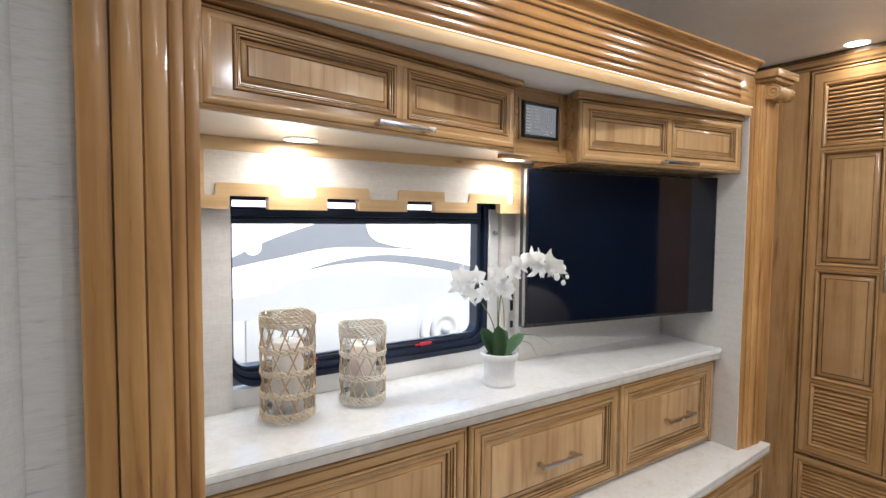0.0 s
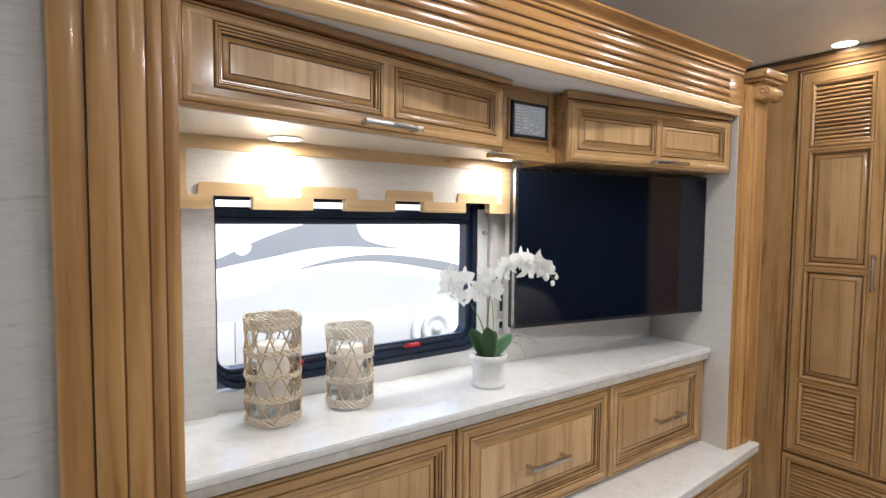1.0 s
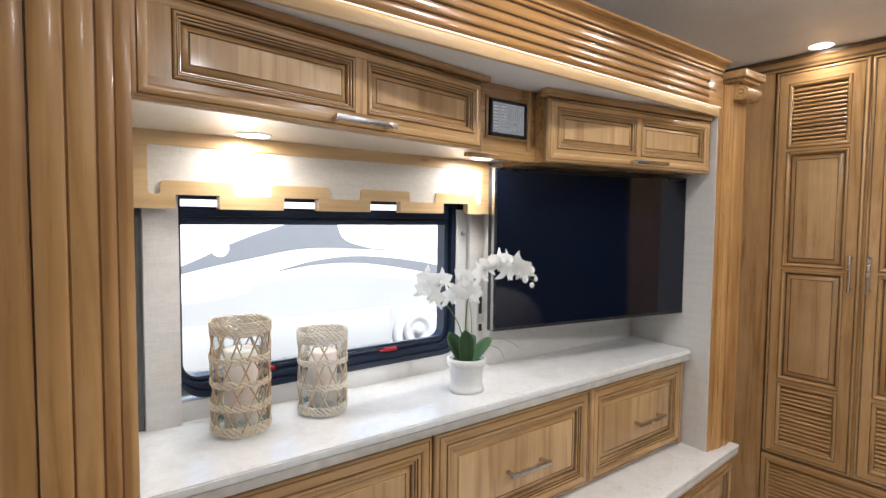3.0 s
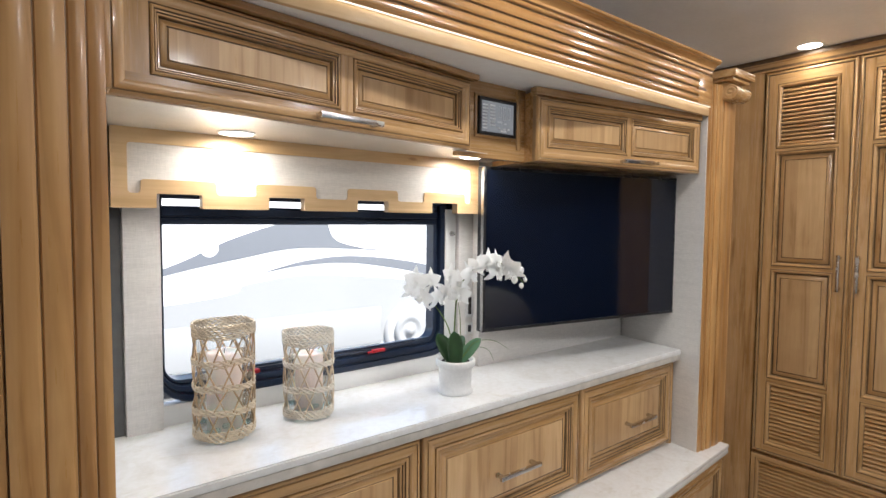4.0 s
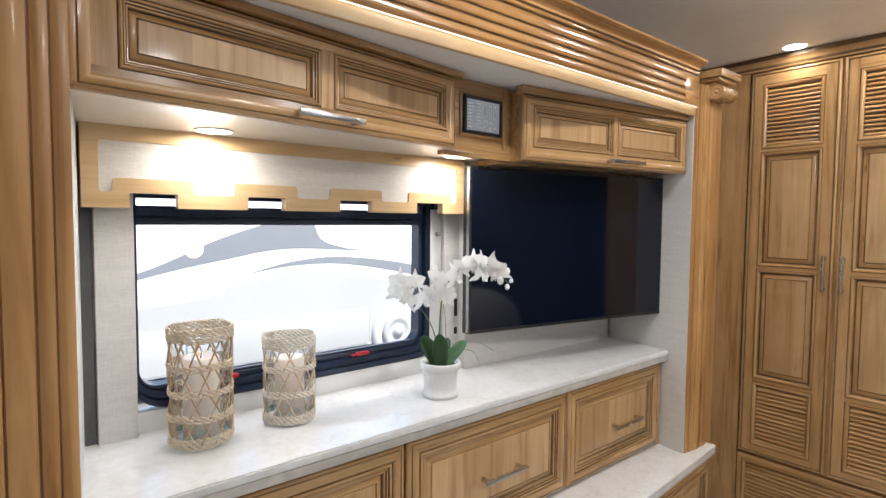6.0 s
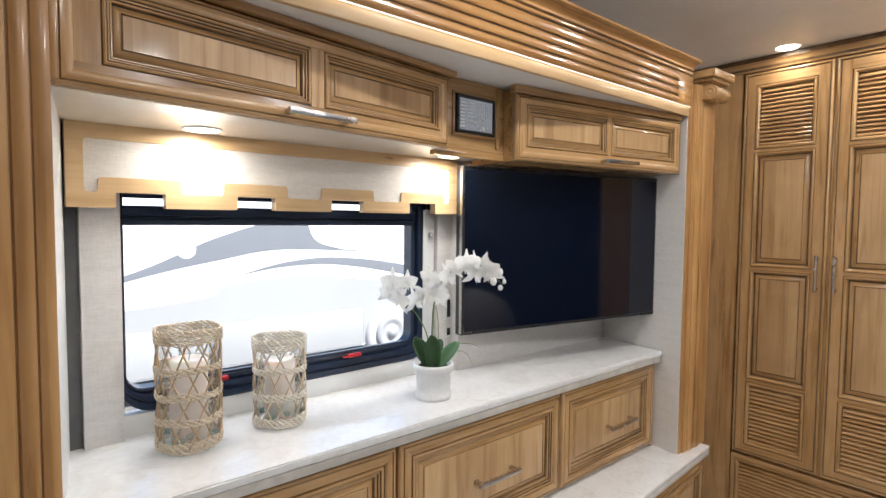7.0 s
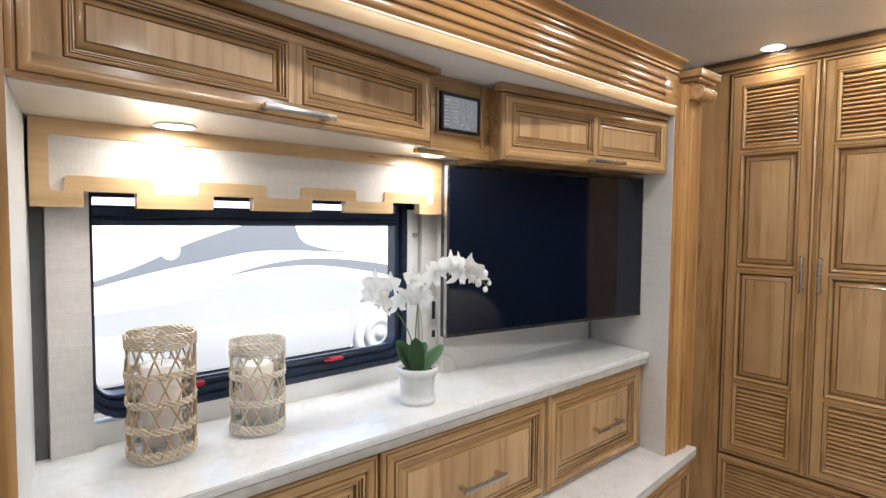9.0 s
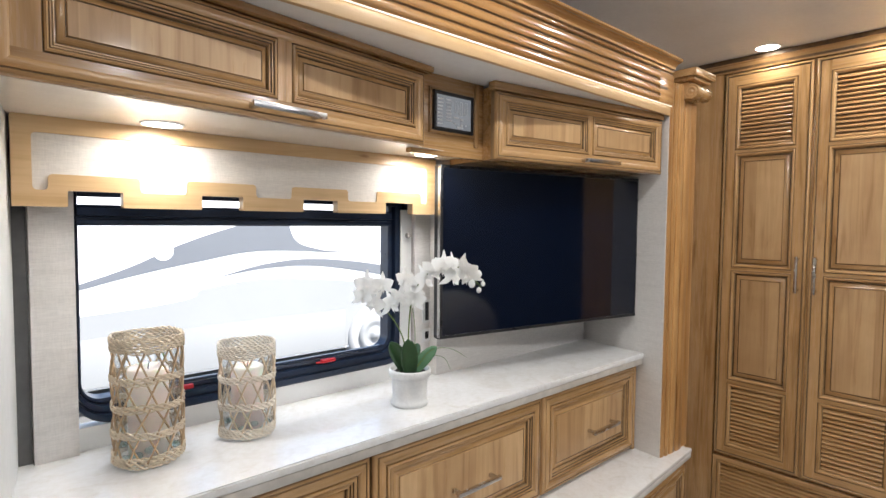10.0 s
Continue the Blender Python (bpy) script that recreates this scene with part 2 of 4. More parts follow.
def quartz():
    m, nt, bsdf = material("pale_veined_quartz")
    v = coords(nt, (1, 1, 1), False)
    a = noise_tex(nt, v, 9.0, 6.0, 0.62, 1.6)
    b = noise_tex(nt, v, 70.0, 3.0, 0.6)
    c = mixed(nt, ramp(nt, a, [(0.34, (0.765, 0.755, 0.74)), (0.50, (0.825, 0.825, 0.825)), (0.66, (0.85, 0.855, 0.855))]),
              ramp(nt, b, [(0.35, (0.93, 0.92, 0.9)), (0.6, (1, 1, 1))]), 0.7, "MULTIPLY")
    drift = noise_tex(nt, coords(nt, (0.55, 1.0, 1.0), False), 24.0, 5.0, 0.6, 1.2)
    c = mixed(nt, c, ramp(nt, drift, [(0.57, (1.0, 1.0, 1.0)), (0.72, (0.84, 0.80, 0.74))]), 0.6, "MULTIPLY")
    nt.links.new(c, bsdf.inputs["Base Color"])
    bsdf.inputs["Roughness"].default_value = 0.045
    bsdf.inputs["Coat Weight"].default_value, bsdf.inputs["Coat Roughness"].default_value = 0.3, 0.05
    return m


stone = quartz()


# ---- mesh helpers ----
def link(name, bm, mats, parent=None, label="", smooth=False):
    me = bpy.data.meshes.new(name)
    bmesh.ops.recalc_face_normals(bm, faces=bm.faces)
    if not smooth and not any(f.smooth for f in bm.faces):
        for f in bm.faces:
            f.smooth = True
        for e in bm.edges:
            e.smooth = len(e.link_faces) == 2 and e.calc_face_angle(9.0) < 0.62
    bm.to_mesh(me)
    bm.free()
    for m in mats if isinstance(mats, (list, tuple)) else [mats]:
        me.materials.append(m)
    if smooth:
        me.polygons.foreach_set("use_smooth", [True] * len(me.polygons))
    ob = new(name, me)
    if parent:
        ob.parent = parent
    if label:
        ob["label"] = label
    return ob


def part(name, bm, mats, parent, label="", smooth=False):
    return link(name, bm, mats, parent, label, smooth)


def thing(name, label, category, m=Matrix(), group="", kind=""):
    ob = new(name)
    ob.empty_display_size = 0.05
    ob.matrix_basis = m
    return tagged(ob, label, category, group, kind)


def structure(name, bm, mats, label="", category="", smooth=False):
    return tagged(link(name, bm, mats, smooth=smooth), label, category or name.split("_")[0], kind="structure")


def box(x0, x1, y0, y1, z0, z1, bevel=0.0, bm=None, mat=0, seg=2):
    own = bm if bm is not None else bmesh.new()
    b = bmesh.new()
    vs = [b.verts.new((x, y, z)) for x in (x0, x1) for y in (y0, y1) for z in (z0, z1)]
    for f in ((0, 1, 3, 2), (4, 6, 7, 5), (0, 4, 5, 1), (2, 3, 7, 6), (0, 2, 6, 4), (1, 5, 7, 3)):
        b.faces.new([vs[i] for i in f])
    bmesh.ops.recalc_face_normals(b, faces=b.faces)
    if bevel:
        bmesh.ops.bevel(b, geom=b.edges[:], offset=bevel, segments=seg, affect="EDGES", profile=0.6)
    add(own, b, mat)
    return own


def add(own, b, mat=0):
    b.verts.index_update()
    vs = [own.verts.new(v.co) for v in b.verts]
    for f in b.faces:
        g = own.faces.new([vs[v.index] for v in f.verts])
        g.material_index, g.smooth = mat, f.smooth
    b.free()


def sweep(bm, outline, axis, a, b, mats=None, closed=False, caps=True):
    """A 2D outline drawn out along one axis. outline: (p, q) in the other two axes; mats: one index a segment."""
    def at(p, q, s):
        return {"x": (s, p, q), "y": (p, s, q), "z": (p, q, s)}[axis]
    lo = [bm.verts.new(at(p, q, a)) for p, q in outline]
    hi = [bm.verts.new(at(p, q, b)) for p, q in outline]
    n = len(outline)
    for i in range(n if closed else n - 1):
        j = (i + 1) % n
        f = bm.faces.new((lo[i], lo[j], hi[j], hi[i]))
        if mats:
            f.material_index = mats[i % len(mats)]
    if caps and closed:
        bm.faces.new(lo), bm.faces.new(hi)
    return bm


def framed(bm, x0, x1, z0, z1, y, profile, cap=True, caplie=4):
    """A mitred moulding and its panel, facing -y. profile: (inset, height, slot); slot 0 is wood with its grain along each side, 2 is glaze."""
    loops = []
    for inset, h, _ in profile:
        i = inset
        loops.append([bm.verts.new(p) for p in ((x0 + i, y - h, z0 + i), (x1 - i, y - h, z0 + i), (x1 - i, y - h, z1 - i), (x0 + i, y - h, z1 - i))])
    for (lo, hi, pr) in zip(loops, loops[1:], profile[1:]):
        for k in range(4):
            f = bm.faces.new((lo[k], lo[(k + 1) % 4], hi[(k + 1) % 4], hi[k]))
            f.material_index = pr[2] if pr[2] >= 2 else (0 if k % 2 == 0 else 1)
    if cap:
        f = bm.faces.new(loops[-1])
        f.material_index = caplie
    return bm


def tube(bm, path, radius, sides=6, closed=False, taper=None):
    pts = [Vector(p) for p in path]
    n = len(pts)
    rings = []
    for i, p in enumerate(pts):
        t = (pts[(i + 1) % n] - pts[i - 1]) if closed else (pts[min(i + 1, n - 1)] - pts[max(i - 1, 0)])
        t.normalize()
        u = t.cross(Vector((0, 0, 1)))
        if u.length < 0.05:
            u = t.cross(Vector((1, 0, 0)))
        u.normalize()
        v = t.cross(u)
        r = radius * (taper(i / (n - 1)) if taper else 1)
        rings.append([bm.verts.new(p + (u * math.cos(a) + v * math.sin(a)) * r) for a in (2 * math.pi * k / sides for k in range(sides))])
    for i in range(n if closed else n - 1):
        A, B = rings[i], rings[(i + 1) % n]
        for k in range(sides):
            f = bm.faces.new((A[k], A[(k + 1) % sides], B[(k + 1) % sides], B[k]))
            f.smooth = True
    if not closed:
        bm.faces.new(rings[0][::-1]), bm.faces.new(rings[-1])
    return bm


def lathe(bm, outline, centre=(0, 0, 0), sides=40, axis="z", closed=False, caps=True):
    """Turns (r, h) round an axis through centre."""
    rings = []
    c = Vector(centre)
    for r, h in outline:
        ring = []
        for k in range(sides):
            a = 2 * math.pi * k / sides
            p = {"z": (r * math.cos(a), r * math.sin(a), h), "x": (h, r * math.cos(a), r * math.sin(a)), "y": (r * math.cos(a), h, r * math.sin(a))}[axis]
            ring.append(bm.verts.new(c + Vector(p)))
        rings.append(ring)
    pairs = list(zip(rings, rings[1:])) + ([(rings[-1], rings[0])] if closed else [])
    for A, B in pairs:
        for k in range(sides):
            f = bm.faces.new((A[k], A[(k + 1) % sides], B[(k + 1) % sides], B[k]))
            f.smooth = True
    if caps and not closed:
        for ring in (rings[0], rings[-1]):
            if (ring[0].co - ring[sides // 2].co).length > 1e-4:
                bm.faces.new(ring)
    return bm


# raised-panel mouldings: (inset, height, slot)
OUTER = [(0, 0.0, 0), (0, 0.013, 3), (0.002, 0.018, 0), (0.007, 0.0215, 0), (0.0105, 0.0222, 0), (0.0112, 0.0195, 2), (0.0132, 0.0195, 2), (0.014, 0.0225, 0), (0.020, 0.0245, 0), (0.028, 0.0242, 0), (0.034, 0.021, 0)]
PANEL = [(0, 0.0205, 0), (0.0008, 0.0175, 2), (0.0022, 0.0175, 2), (0.003, 0.0225, 0), (0.006, 0.0240, 0), (0.009, 0.0225, 0), (0.0098, 0.0190, 2), (0.0109, 0.0190, 2), (0.0118, 0.0205, 0), (0.0145, 0.0198, 0), (0.0152, 0.0165, 2), (0.0163, 0.0165, 2),
         (0.0172, 0.0175, 0), (0.0200, 0.0165, 0), (0.0212, 0.0118, 3), (0.0222, 0.0098, 2), (0.0236, 0.0098, 2), (0.0250, 0.0114, 0), (0.031, 0.0132, 0), (0.0355, 0.0150, 0), (0.0364, 0.0135, 2), (0.0378, 0.0135, 2), (0.039, 0.0155, 0)]
EDGE = [(0, 0.0, 0), (0, 0.016, 3), (0.003, 0.0225, 0), (0.006, 0.0245, 0), (0.010, 0.0245, 0), (0.0125, 0.021, 3), (0.0128, 0.0190, 2), (0.0148, 0.0190, 2), (0.0155, 0.0213, 0)]
WOODS = [wood_h, wood_v, glaze, soft_glaze, panel_wood]

# ---- structure ----
LWALL, RWALL, BACK = -0.648, 1.19, 0.31
SOFFIT = 1.752

# dark blue tone invented for an unseen wall, to deepen the screen's reflection
slate = plain("dark_unseen_wall", (0.13, 0.15, 0.19), 0.6, scale=20, vary=0.15)
structure("floor", box(-1.7, 2.5, -3.0, 0.36, -0.06, 0.0), floor_mat, "unseen floor of the coach, its paleness set for bounced light")
structure("ceiling", box(-1.7, 2.5, -3.0, 0.36, CEIL, CEIL + 0.05), ceiling_white, "smooth soft white vinyl ceiling")
wall = bmesh.new()
box(-1.7, -0.51, BACK, BACK + 0.05, 0, CEIL, bm=wall)
box(0.335, 2.5, BACK, BACK + 0.05, 0, CEIL, bm=wall)
box(-0.51, 0.335, BACK, BACK + 0.05, 0, 0.95, bm=wall)
box(-0.51, 0.335, BACK, BACK + 0.05, 1.50, CEIL, bm=wall)
structure("wall_north", wall, wallpaper, "linen-textured wall round the window", "wall")
structure("wall_slide_left", sweep(bmesh.new(), [(-0.637, -0.098), (-0.590, BACK), (-0.68, BACK), (-0.68, -0.098)], "z", 0, SOFFIT, closed=True), white_board, "white side wall of the slide-out", "wall")
structure("wall_slide_right", sweep(bmesh.new(), [(1.148, -0.092), (1.202, BACK), (1.23, BACK), (1.17, -0.092)], "z", 0.54, SOFFIT, closed=True), wallpaper, "pale linen side wall of the slide-out", "wall")
structure("slide_ceiling", box(-0.64, RWALL + 0.04, -0.086, BACK, SOFFIT, SOFFIT + 0.03), ceiling_white, "white ceiling of the slide-out", "ceiling")
structure("wall_flank", box(-0.868, -0.79, -0.085, -0.06, 0, CEIL), slub_paper, "pale slub-textured wall beside the fluted post", "wall")
diag = bmesh.new()
sweep(diag, [(-0.868, -0.085), (-1.30, -0.70), (-1.34, -0.67), (-0.868, -0.03)], "z", 0, CEIL, closed=True)
structure("wall_west", diag, wall_grey, "grey-white wall beside the slide-out", "wall")
structure("wall_west_far", box(-1.36, -1.30, -3.0, -0.68, 0, CEIL), wall_grey, "grey-white side wall", "wall")
structure("wall_south", box(-1.30, 2.45, -2.06, -2.01, 0, CEIL), slate, "unseen wall across the aisle, set dark blue to deepen the television reflection", "wall")
structure("wall_east", box(2.45, 2.5, -3.0, 0.31, 0, CEIL), wall_grey, "plain grey-white wall", "wall")

# panel behind the television, a little proud of the window wall
structure("wall_tv", box(0.402, RWALL - 0.002, 0.252, BACK, 0.80, 1.60), wallpaper, "linen panel behind the television", "wall")
structure("wall_panel_left", box(-0.568, -0.497, 0.286, BACK, 0.80, 1.56, 0.002), wallpaper, "linen strip beside the window", "wall")
structure("wall_panel_right", box(0.342, 0.400, 0.282, BACK, 0.80, 1.56, 0.002), wallpaper, "linen strip beside the window", "wall")
# dark strip painted in for the shadowed gap beside the linen panel
structure("wall_seal", box(-0.60, -0.57, 0.300, BACK, 0.80, 1.56), corner_shade, "dark strip imitating shade in the corner gap", "trim")


def pilaster(name, x0, x1, y, z0, z1, mirror, deep=0.09):
    """A post with four rounded reeds and a flat fillet, one upright board."""
    th = thing(name, "honey maple post with upright rounded flutes", "post", pose(0, 0, z0), kind="structure")
    w = x1 - x0
    prof = [(0.0, deep), (0.0, 0.018)]
    for a, b in ((0.0, 0.25), (0.27, 0.50), (0.525, 0.72), (0.745, 0.86), (0.88, 1.0)):
        proud = {0.0: 0.004, 0.27: 0.0, 0.525: 0.002, 0.745: 0.005, 0.88: 0.009}[a]
        for k in range(7):
            s = k / 6
            prof.append(((a + (b - a) * s) * w, proud + 0.0032 * (1 - math.sin(math.pi * (0.08 + 0.84 * s)))))
        if b < 1:
            prof += [((b + 0.006) * w, proud + 0.0085), ((b + 0.013) * w, proud + 0.0085)]
    prof += [(w, 0.02), (w, deep)]
    pts = [(x1 - p if mirror else x0 + p, y + q) for p, q in prof]
    mats = []
    for (p, q), (p2, q2) in zip(prof, prof[1:]):
        mats.append(1 if abs(q - q2) < 1e-6 and 0.001 < p < w - 0.001 and p2 < w - 0.001 else 0)
    bm = sweep(bmesh.new(), pts, "z", 0, z1 - z0, mats=mats + [0], closed=True)
    part("fluted_board", bm, [post_wood, soft_glaze], th)
    return th


pilaster("post_left", -0.797, -0.635, -0.122, 0.0, CEIL, False)
pilaster("post_right", 1.152, 1.345, -0.106, 0.552, 1.86, True, 0.03)
structure("wall_post_back", box(1.20, 1.325, -0.074, BACK, 0, 1.74), wood_v, "maple board behind the post", "wall")

# corbel with its scroll on the right post
corbel = thing("corbel", "carved maple corbel with a turned scroll under a cap block", "corbel", pose(1.278, -0.10, 1.76))
part("cap_block", box(-0.080, 0.080, -0.058, 0.06, 0.122, 0.147, 0.002), wood_h, corbel)
part("cap_moulding", box(-0.068, 0.068, -0.046, 0.06, 0.110, 0.1218, 0.004), wood_h, corbel)
roll = lathe(bmesh.new(), [(0.0, -0.054), (0.005, -0.054), (0.006, -0.050), (0.011, -0.050), (0.012, -0.053), (0.017, -0.053), (0.018, -0.050), (0.021, -0.050), (0.022, -0.053), (0.0245, -0.053), (0.026, -0.050),
                           (0.026, -0.018), (0.0245, -0.010), (0.023, 0.0), (0.0245, 0.010), (0.026, 0.018), (0.026, 0.056), (0.0, 0.056)], (0, -0.030, 0.074), 32, "x")
part("scroll", roll, wood_h, corbel)
part("neck", box(-0.052, 0.052, -0.022, 0.04, 0.050, 0.1098, 0.006), wood_v, corbel)

# fascia of the slide-out with long rounded grooves, light cove and crown
fascia = thing("fascia", "glossy honey maple fascia with long grooves above the slide-out", "fascia", kind="structure")
FX0, FX1, FY = -0.635, 1.150, -0.104
ZG = [1.800, 1.8245, 1.849, 1.878]
END = [1.058, 1.103, 1.062]
prof, mats = [(FY + 0.028, 1.776), (FY + 0.004, 1.776), (FY, 1.780)], [0, 0]
reeds = [1.780] + [v for g in ZG for v in (g - 0.0030, g + 0.0030)] + [1.892]
for n, (a, b) in enumerate(zip(reeds[0::2], reeds[1::2])):
    for k in range(1, 7):
        u = k / 6
        prof.append((FY - 0.0030 * math.sin(math.pi * u) ** 0.45, a + (b - a) * u))
        mats.append(0)
    if n < len(ZG):
        prof += [(FY + 0.0050, b + 0.0008), (FY + 0.0050, b + 0.0052), (FY, b + 0.0060)]
        mats += [1, 1, 1]
prof += [(FY + 0.028, 1.892)]
mats += [0, 0]
bm = sweep(bmesh.new(), prof, "x", FX0, 1.05, mats=mats, closed=True)
part("grooved_board", bm, [fascia_wood, soft_glaze], fascia)
eb = box(1.05, FX1, FY - 0.001, FY + 0.028, 1.776, 1.874, 0.0015)
box(1.05, FX1, FY + 0.005, FY + 0.028, 1.874, 1.882, bm=eb, mat=1)
box(1.05, FX1, FY - 0.001, FY + 0.028, 1.882, 1.892, 0.0015, bm=eb)
part("end_board", eb, [fascia_wood, soft_glaze], fascia)
for g, e in zip(ZG, END):
    b = lathe(bmesh.new(), [(0.0042, -0.0006), (0.0042, 0.0)], (e - 0.004, FY - 0.001, g), 16, "y")
    box(1.0502, e - 0.004, FY - 0.0016, FY, g - 0.0042, g + 0.0042, bm=b)
    part("groove_end", b, glaze, fascia)
crown = [(-0.06, 1.8925), (FY, 1.8925), (FY - 0.004, 1.896), (FY - 0.005, 1.902), (FY - 0.014, 1.911), (FY - 0.024, 1.914), (FY - 0.025, 1.916), (FY - 0.030, 1.919), (FY - 0.028, 1.927), (-0.06, 1.927)]
part("crown", sweep(bmesh.new(), crown, "x", FX0, FX1, mats=[0, 1, 0, 0, 0, 1, 0, 0, 0, 0], closed=True), [fascia_wood, glaze], fascia)
part("cove_board", box(FX0, FX1, -0.096, -0.084, 1.744, 1.775, 0.002), valance_wood, fascia, "pale maple board washed by the light strip")
part("light_strip", box(FX0, FX1, -0.1005, -0.0965, 1.7735, 1.7757), led, fascia, "warm glowing light strip")

# ---- window ----
window = thing("window_1", "black-framed coach window with rounded corners", "window", kind="structure")


def round_rect(x0, x1, z0, z1, r, y, n=8):
    out = []
    for cx, cz, a0 in ((x1 - r, z1 - r, 0), (x0 + r, z1 - r, 90), (x0 + r, z0 + r, 180), (x1 - r, z0 + r, 270)):
        for k in range(n + 1):
            a = radians(a0 + 90 * k / n)
            out.append((cx + r * math.cos(a), y, cz + r * math.sin(a)))
    return out


def ring_frame(steps, n=8):
    """steps: (x0, x1, z0, z1, r, y) one loop after another."""
    bm = bmesh.new()
    loops = [[bm.verts.new(p) for p in round_rect(*s, n=n)] for s in steps]
    for A, B in zip(loops, loops[1:]):
        for k in range(len(A)):
            f = bm.faces.new((A[k], A[(k + 1) % len(A)], B[(k + 1) % len(A)], B[k]))
    return bm


wx0, wx1, wz0, wz1 = -0.512, 0.336, 0.958, 1.505
steps = []
for i, y in ((0.0, 0.35), (0.0, 0.302), (0.005, 0.298), (0.018, 0.298), (0.020, 0.306), (0.026, 0.306), (0.028, 0.300), (0.040, 0.302), (0.042, 0.316), (0.047, 0.316), (0.049, 0.310), (0.056, 0.312), (0.058, 0.345)):
    steps.append((wx0 + i * 0.42, wx1 - i * 1.30, wz0 + i * 0.9, wz1 - i, 0.084 - i * 0.85, y))
part("window_frame", ring_frame(steps), black_frame, window)
pane = bmesh.new()
pane.faces.new([pane.verts.new(p) for p in round_rect(wx0 + 0.022, wx1 - 0.072, wz0 + 0.049, wz1 - 0.054, 0.03, 0.336)])
p = part("pane", pane, pane_glass, window)
p.visible_shadow = False
part("slide_rail", box(-0.40, 0.255, 0.312, 0.324, 1.0105, 1.0165), black_frame, window)
bar = bmesh.new()
sweep(bar, [(0.345, 1.362), (0.312, 1.362), (0.308, 1.366), (0.308, 1.374), (0.316, 1.376), (0.316, 1.380), (0.303, 1.382), (0.302, 1.398), (0.308, 1.404), (0.345, 1.404)], "x", -0.49, 0.272, closed=True)
part("cross_bar", bar, black_frame, window)
part("top_seal", box(-0.49, 0.30, 0.300, 0.312, 1.4195, 1.432), black_frame, window)
for x, z in ((0.058, 1.004), (-0.302, 1.004)):
    clip = box(x - 0.020, x + 0.020, 0.290, 0.303, z - 0.004, z + 0.006, 0.0025)
    box(x - 0.034, x - 0.018, 0.293, 0.301, z - 0.003, z + 0.001, 0.001, bm=clip)
    part("latch", clip, red, window, "red plastic window latch")
part("shade_cord_knob", lathe(bmesh.new(), [(0.0, -0.012), (0.006, -0.010), (0.008, 0.0), (0.006, 0.004), (0.0, 0.004)], (0.318, 0.290, 1.335), 14, "y"), nickel, window)
part("shade_track", box(0.296, 0.336, 0.2925, 0.297, 0.97, 1.41, 0.001), white_board, window, "white upright shade track")

# ---- valance ----
valance = thing("valance", "cream linen window valance edged in pale maple with stepped cut-outs", "valance", pose(0, 0.24, 1.397))
NOTCH = ((-0.511, -0.422), (-0.275, -0.187), (-0.040, 0.055), (0.204, 0.298))
outline = [(-0.575, 0.150), (0.368, 0.150)]
lower = [(-0.575, 0.004)]
for a, b in NOTCH:
    lower += [(a - 0.004, 0.004), (a - 0.004, 0.045), (b + 0.004, 0.045), (b + 0.004, 0.004)]
outline += (lower + [(0.368, 0.004)])[::-1]
fab = sweep(bmesh.new(), outline, "y", 0.004, 0.02, closed=True)
part("fabric_panel", fab, valance_fabric, valance)
outer = [(-0.592, 0.0)] + [p for a, b in NOTCH for p in ((a, 0.0), (a, 0.030), (b, 0.030), (b, 0.0))] + [(0.384, 0.0), (0.384, 0.1618), (-0.592, 0.1618)]
inner = [(-0.563, 0.030)] + [p for a, b in NOTCH for p in ((a - 0.029, 0.030), (a - 0.029, 0.059), (b + 0.030, 0.059), (b + 0.030, 0.030))] + [(0.352, 0.030), (0.352, 0.132), (-0.563, 0.132)]


def rounded(points, radius, n=4):
    """The same outline with each corner turned into a small arc."""
    out = []
    for k, p in enumerate(points):
        p, a, b = Vector(p), Vector(points[k - 1]), Vector(points[(k + 1) % len(points)])
        p0, p1 = p + (a - p).normalized() * radius, p + (b - p).normalized() * radius
        out += [p0 * (1 - u) ** 2 + p * 2 * u * (1 - u) + p1 * u * u for u in (q / n for q in range(n + 1))]
    return out


wb = bmesh.new()
lines = []
for pts in (rounded(outer, 0.003), rounded(inner, 0.0085)):
    lines.append([[wb.verts.new((p.x, y, p.y)) for p in pts] for y in (0.024, 0.0)])
(o_back, o_front), (i_back, i_front) = lines
for A, B in ((o_back, o_front), (o_front, i_front), (i_front, i_back)):
    for k in range(len(A)):
        wb.faces.new((A[k], A[(k + 1) % len(A)], B[(k + 1) % len(A)], B[k]))
part("wood_border", wb, valance_wood, valance)
part("return_end", box(0.366, 0.384, 0.0245, 0.07, 0.0, 0.1615, 0.001), valance_wood, valance)

# ---- worktop, ledge and drawers ----
top_thing = thing("worktop", "glossy pale quartz worktop with faint veins and a laminated front edge", "worktop", pose(0, 0, 0.872))
slab = bmesh.new()
sweep(slab, [(LWALL, -0.022), (1.154, -0.022), (1.199, BACK - 0.001), (LWALL, BACK - 0.001)], "z", 0.0205, 0.039, closed=True)
bmesh.ops.bevel(slab, geom=[e for e in slab.edges if all(v.co.y < 0 for v in e.verts) and abs(e.verts[0].co.z - e.verts[1].co.z) < 1e-4], offset=0.003, segments=2, affect="EDGES")
part("slab", slab, stone, top_thing)
# lower front band, beiger and darker than the slab
part("edge_band", box(LWALL, 1.153, -0.0205, 0.02, 0.0, 0.0203, 0.003), plain("beige_quartz_edge", (0.69, 0.64, 0.58), 0.3, scale=30, vary=0.25), top_thing, "darker beige front edge")
structure("wall_sill", box(-0.497, 0.401, 0.301, 0.3095, 0.9112, 0.958, 0.001), white_board, "smooth white strip under the window", "wall")



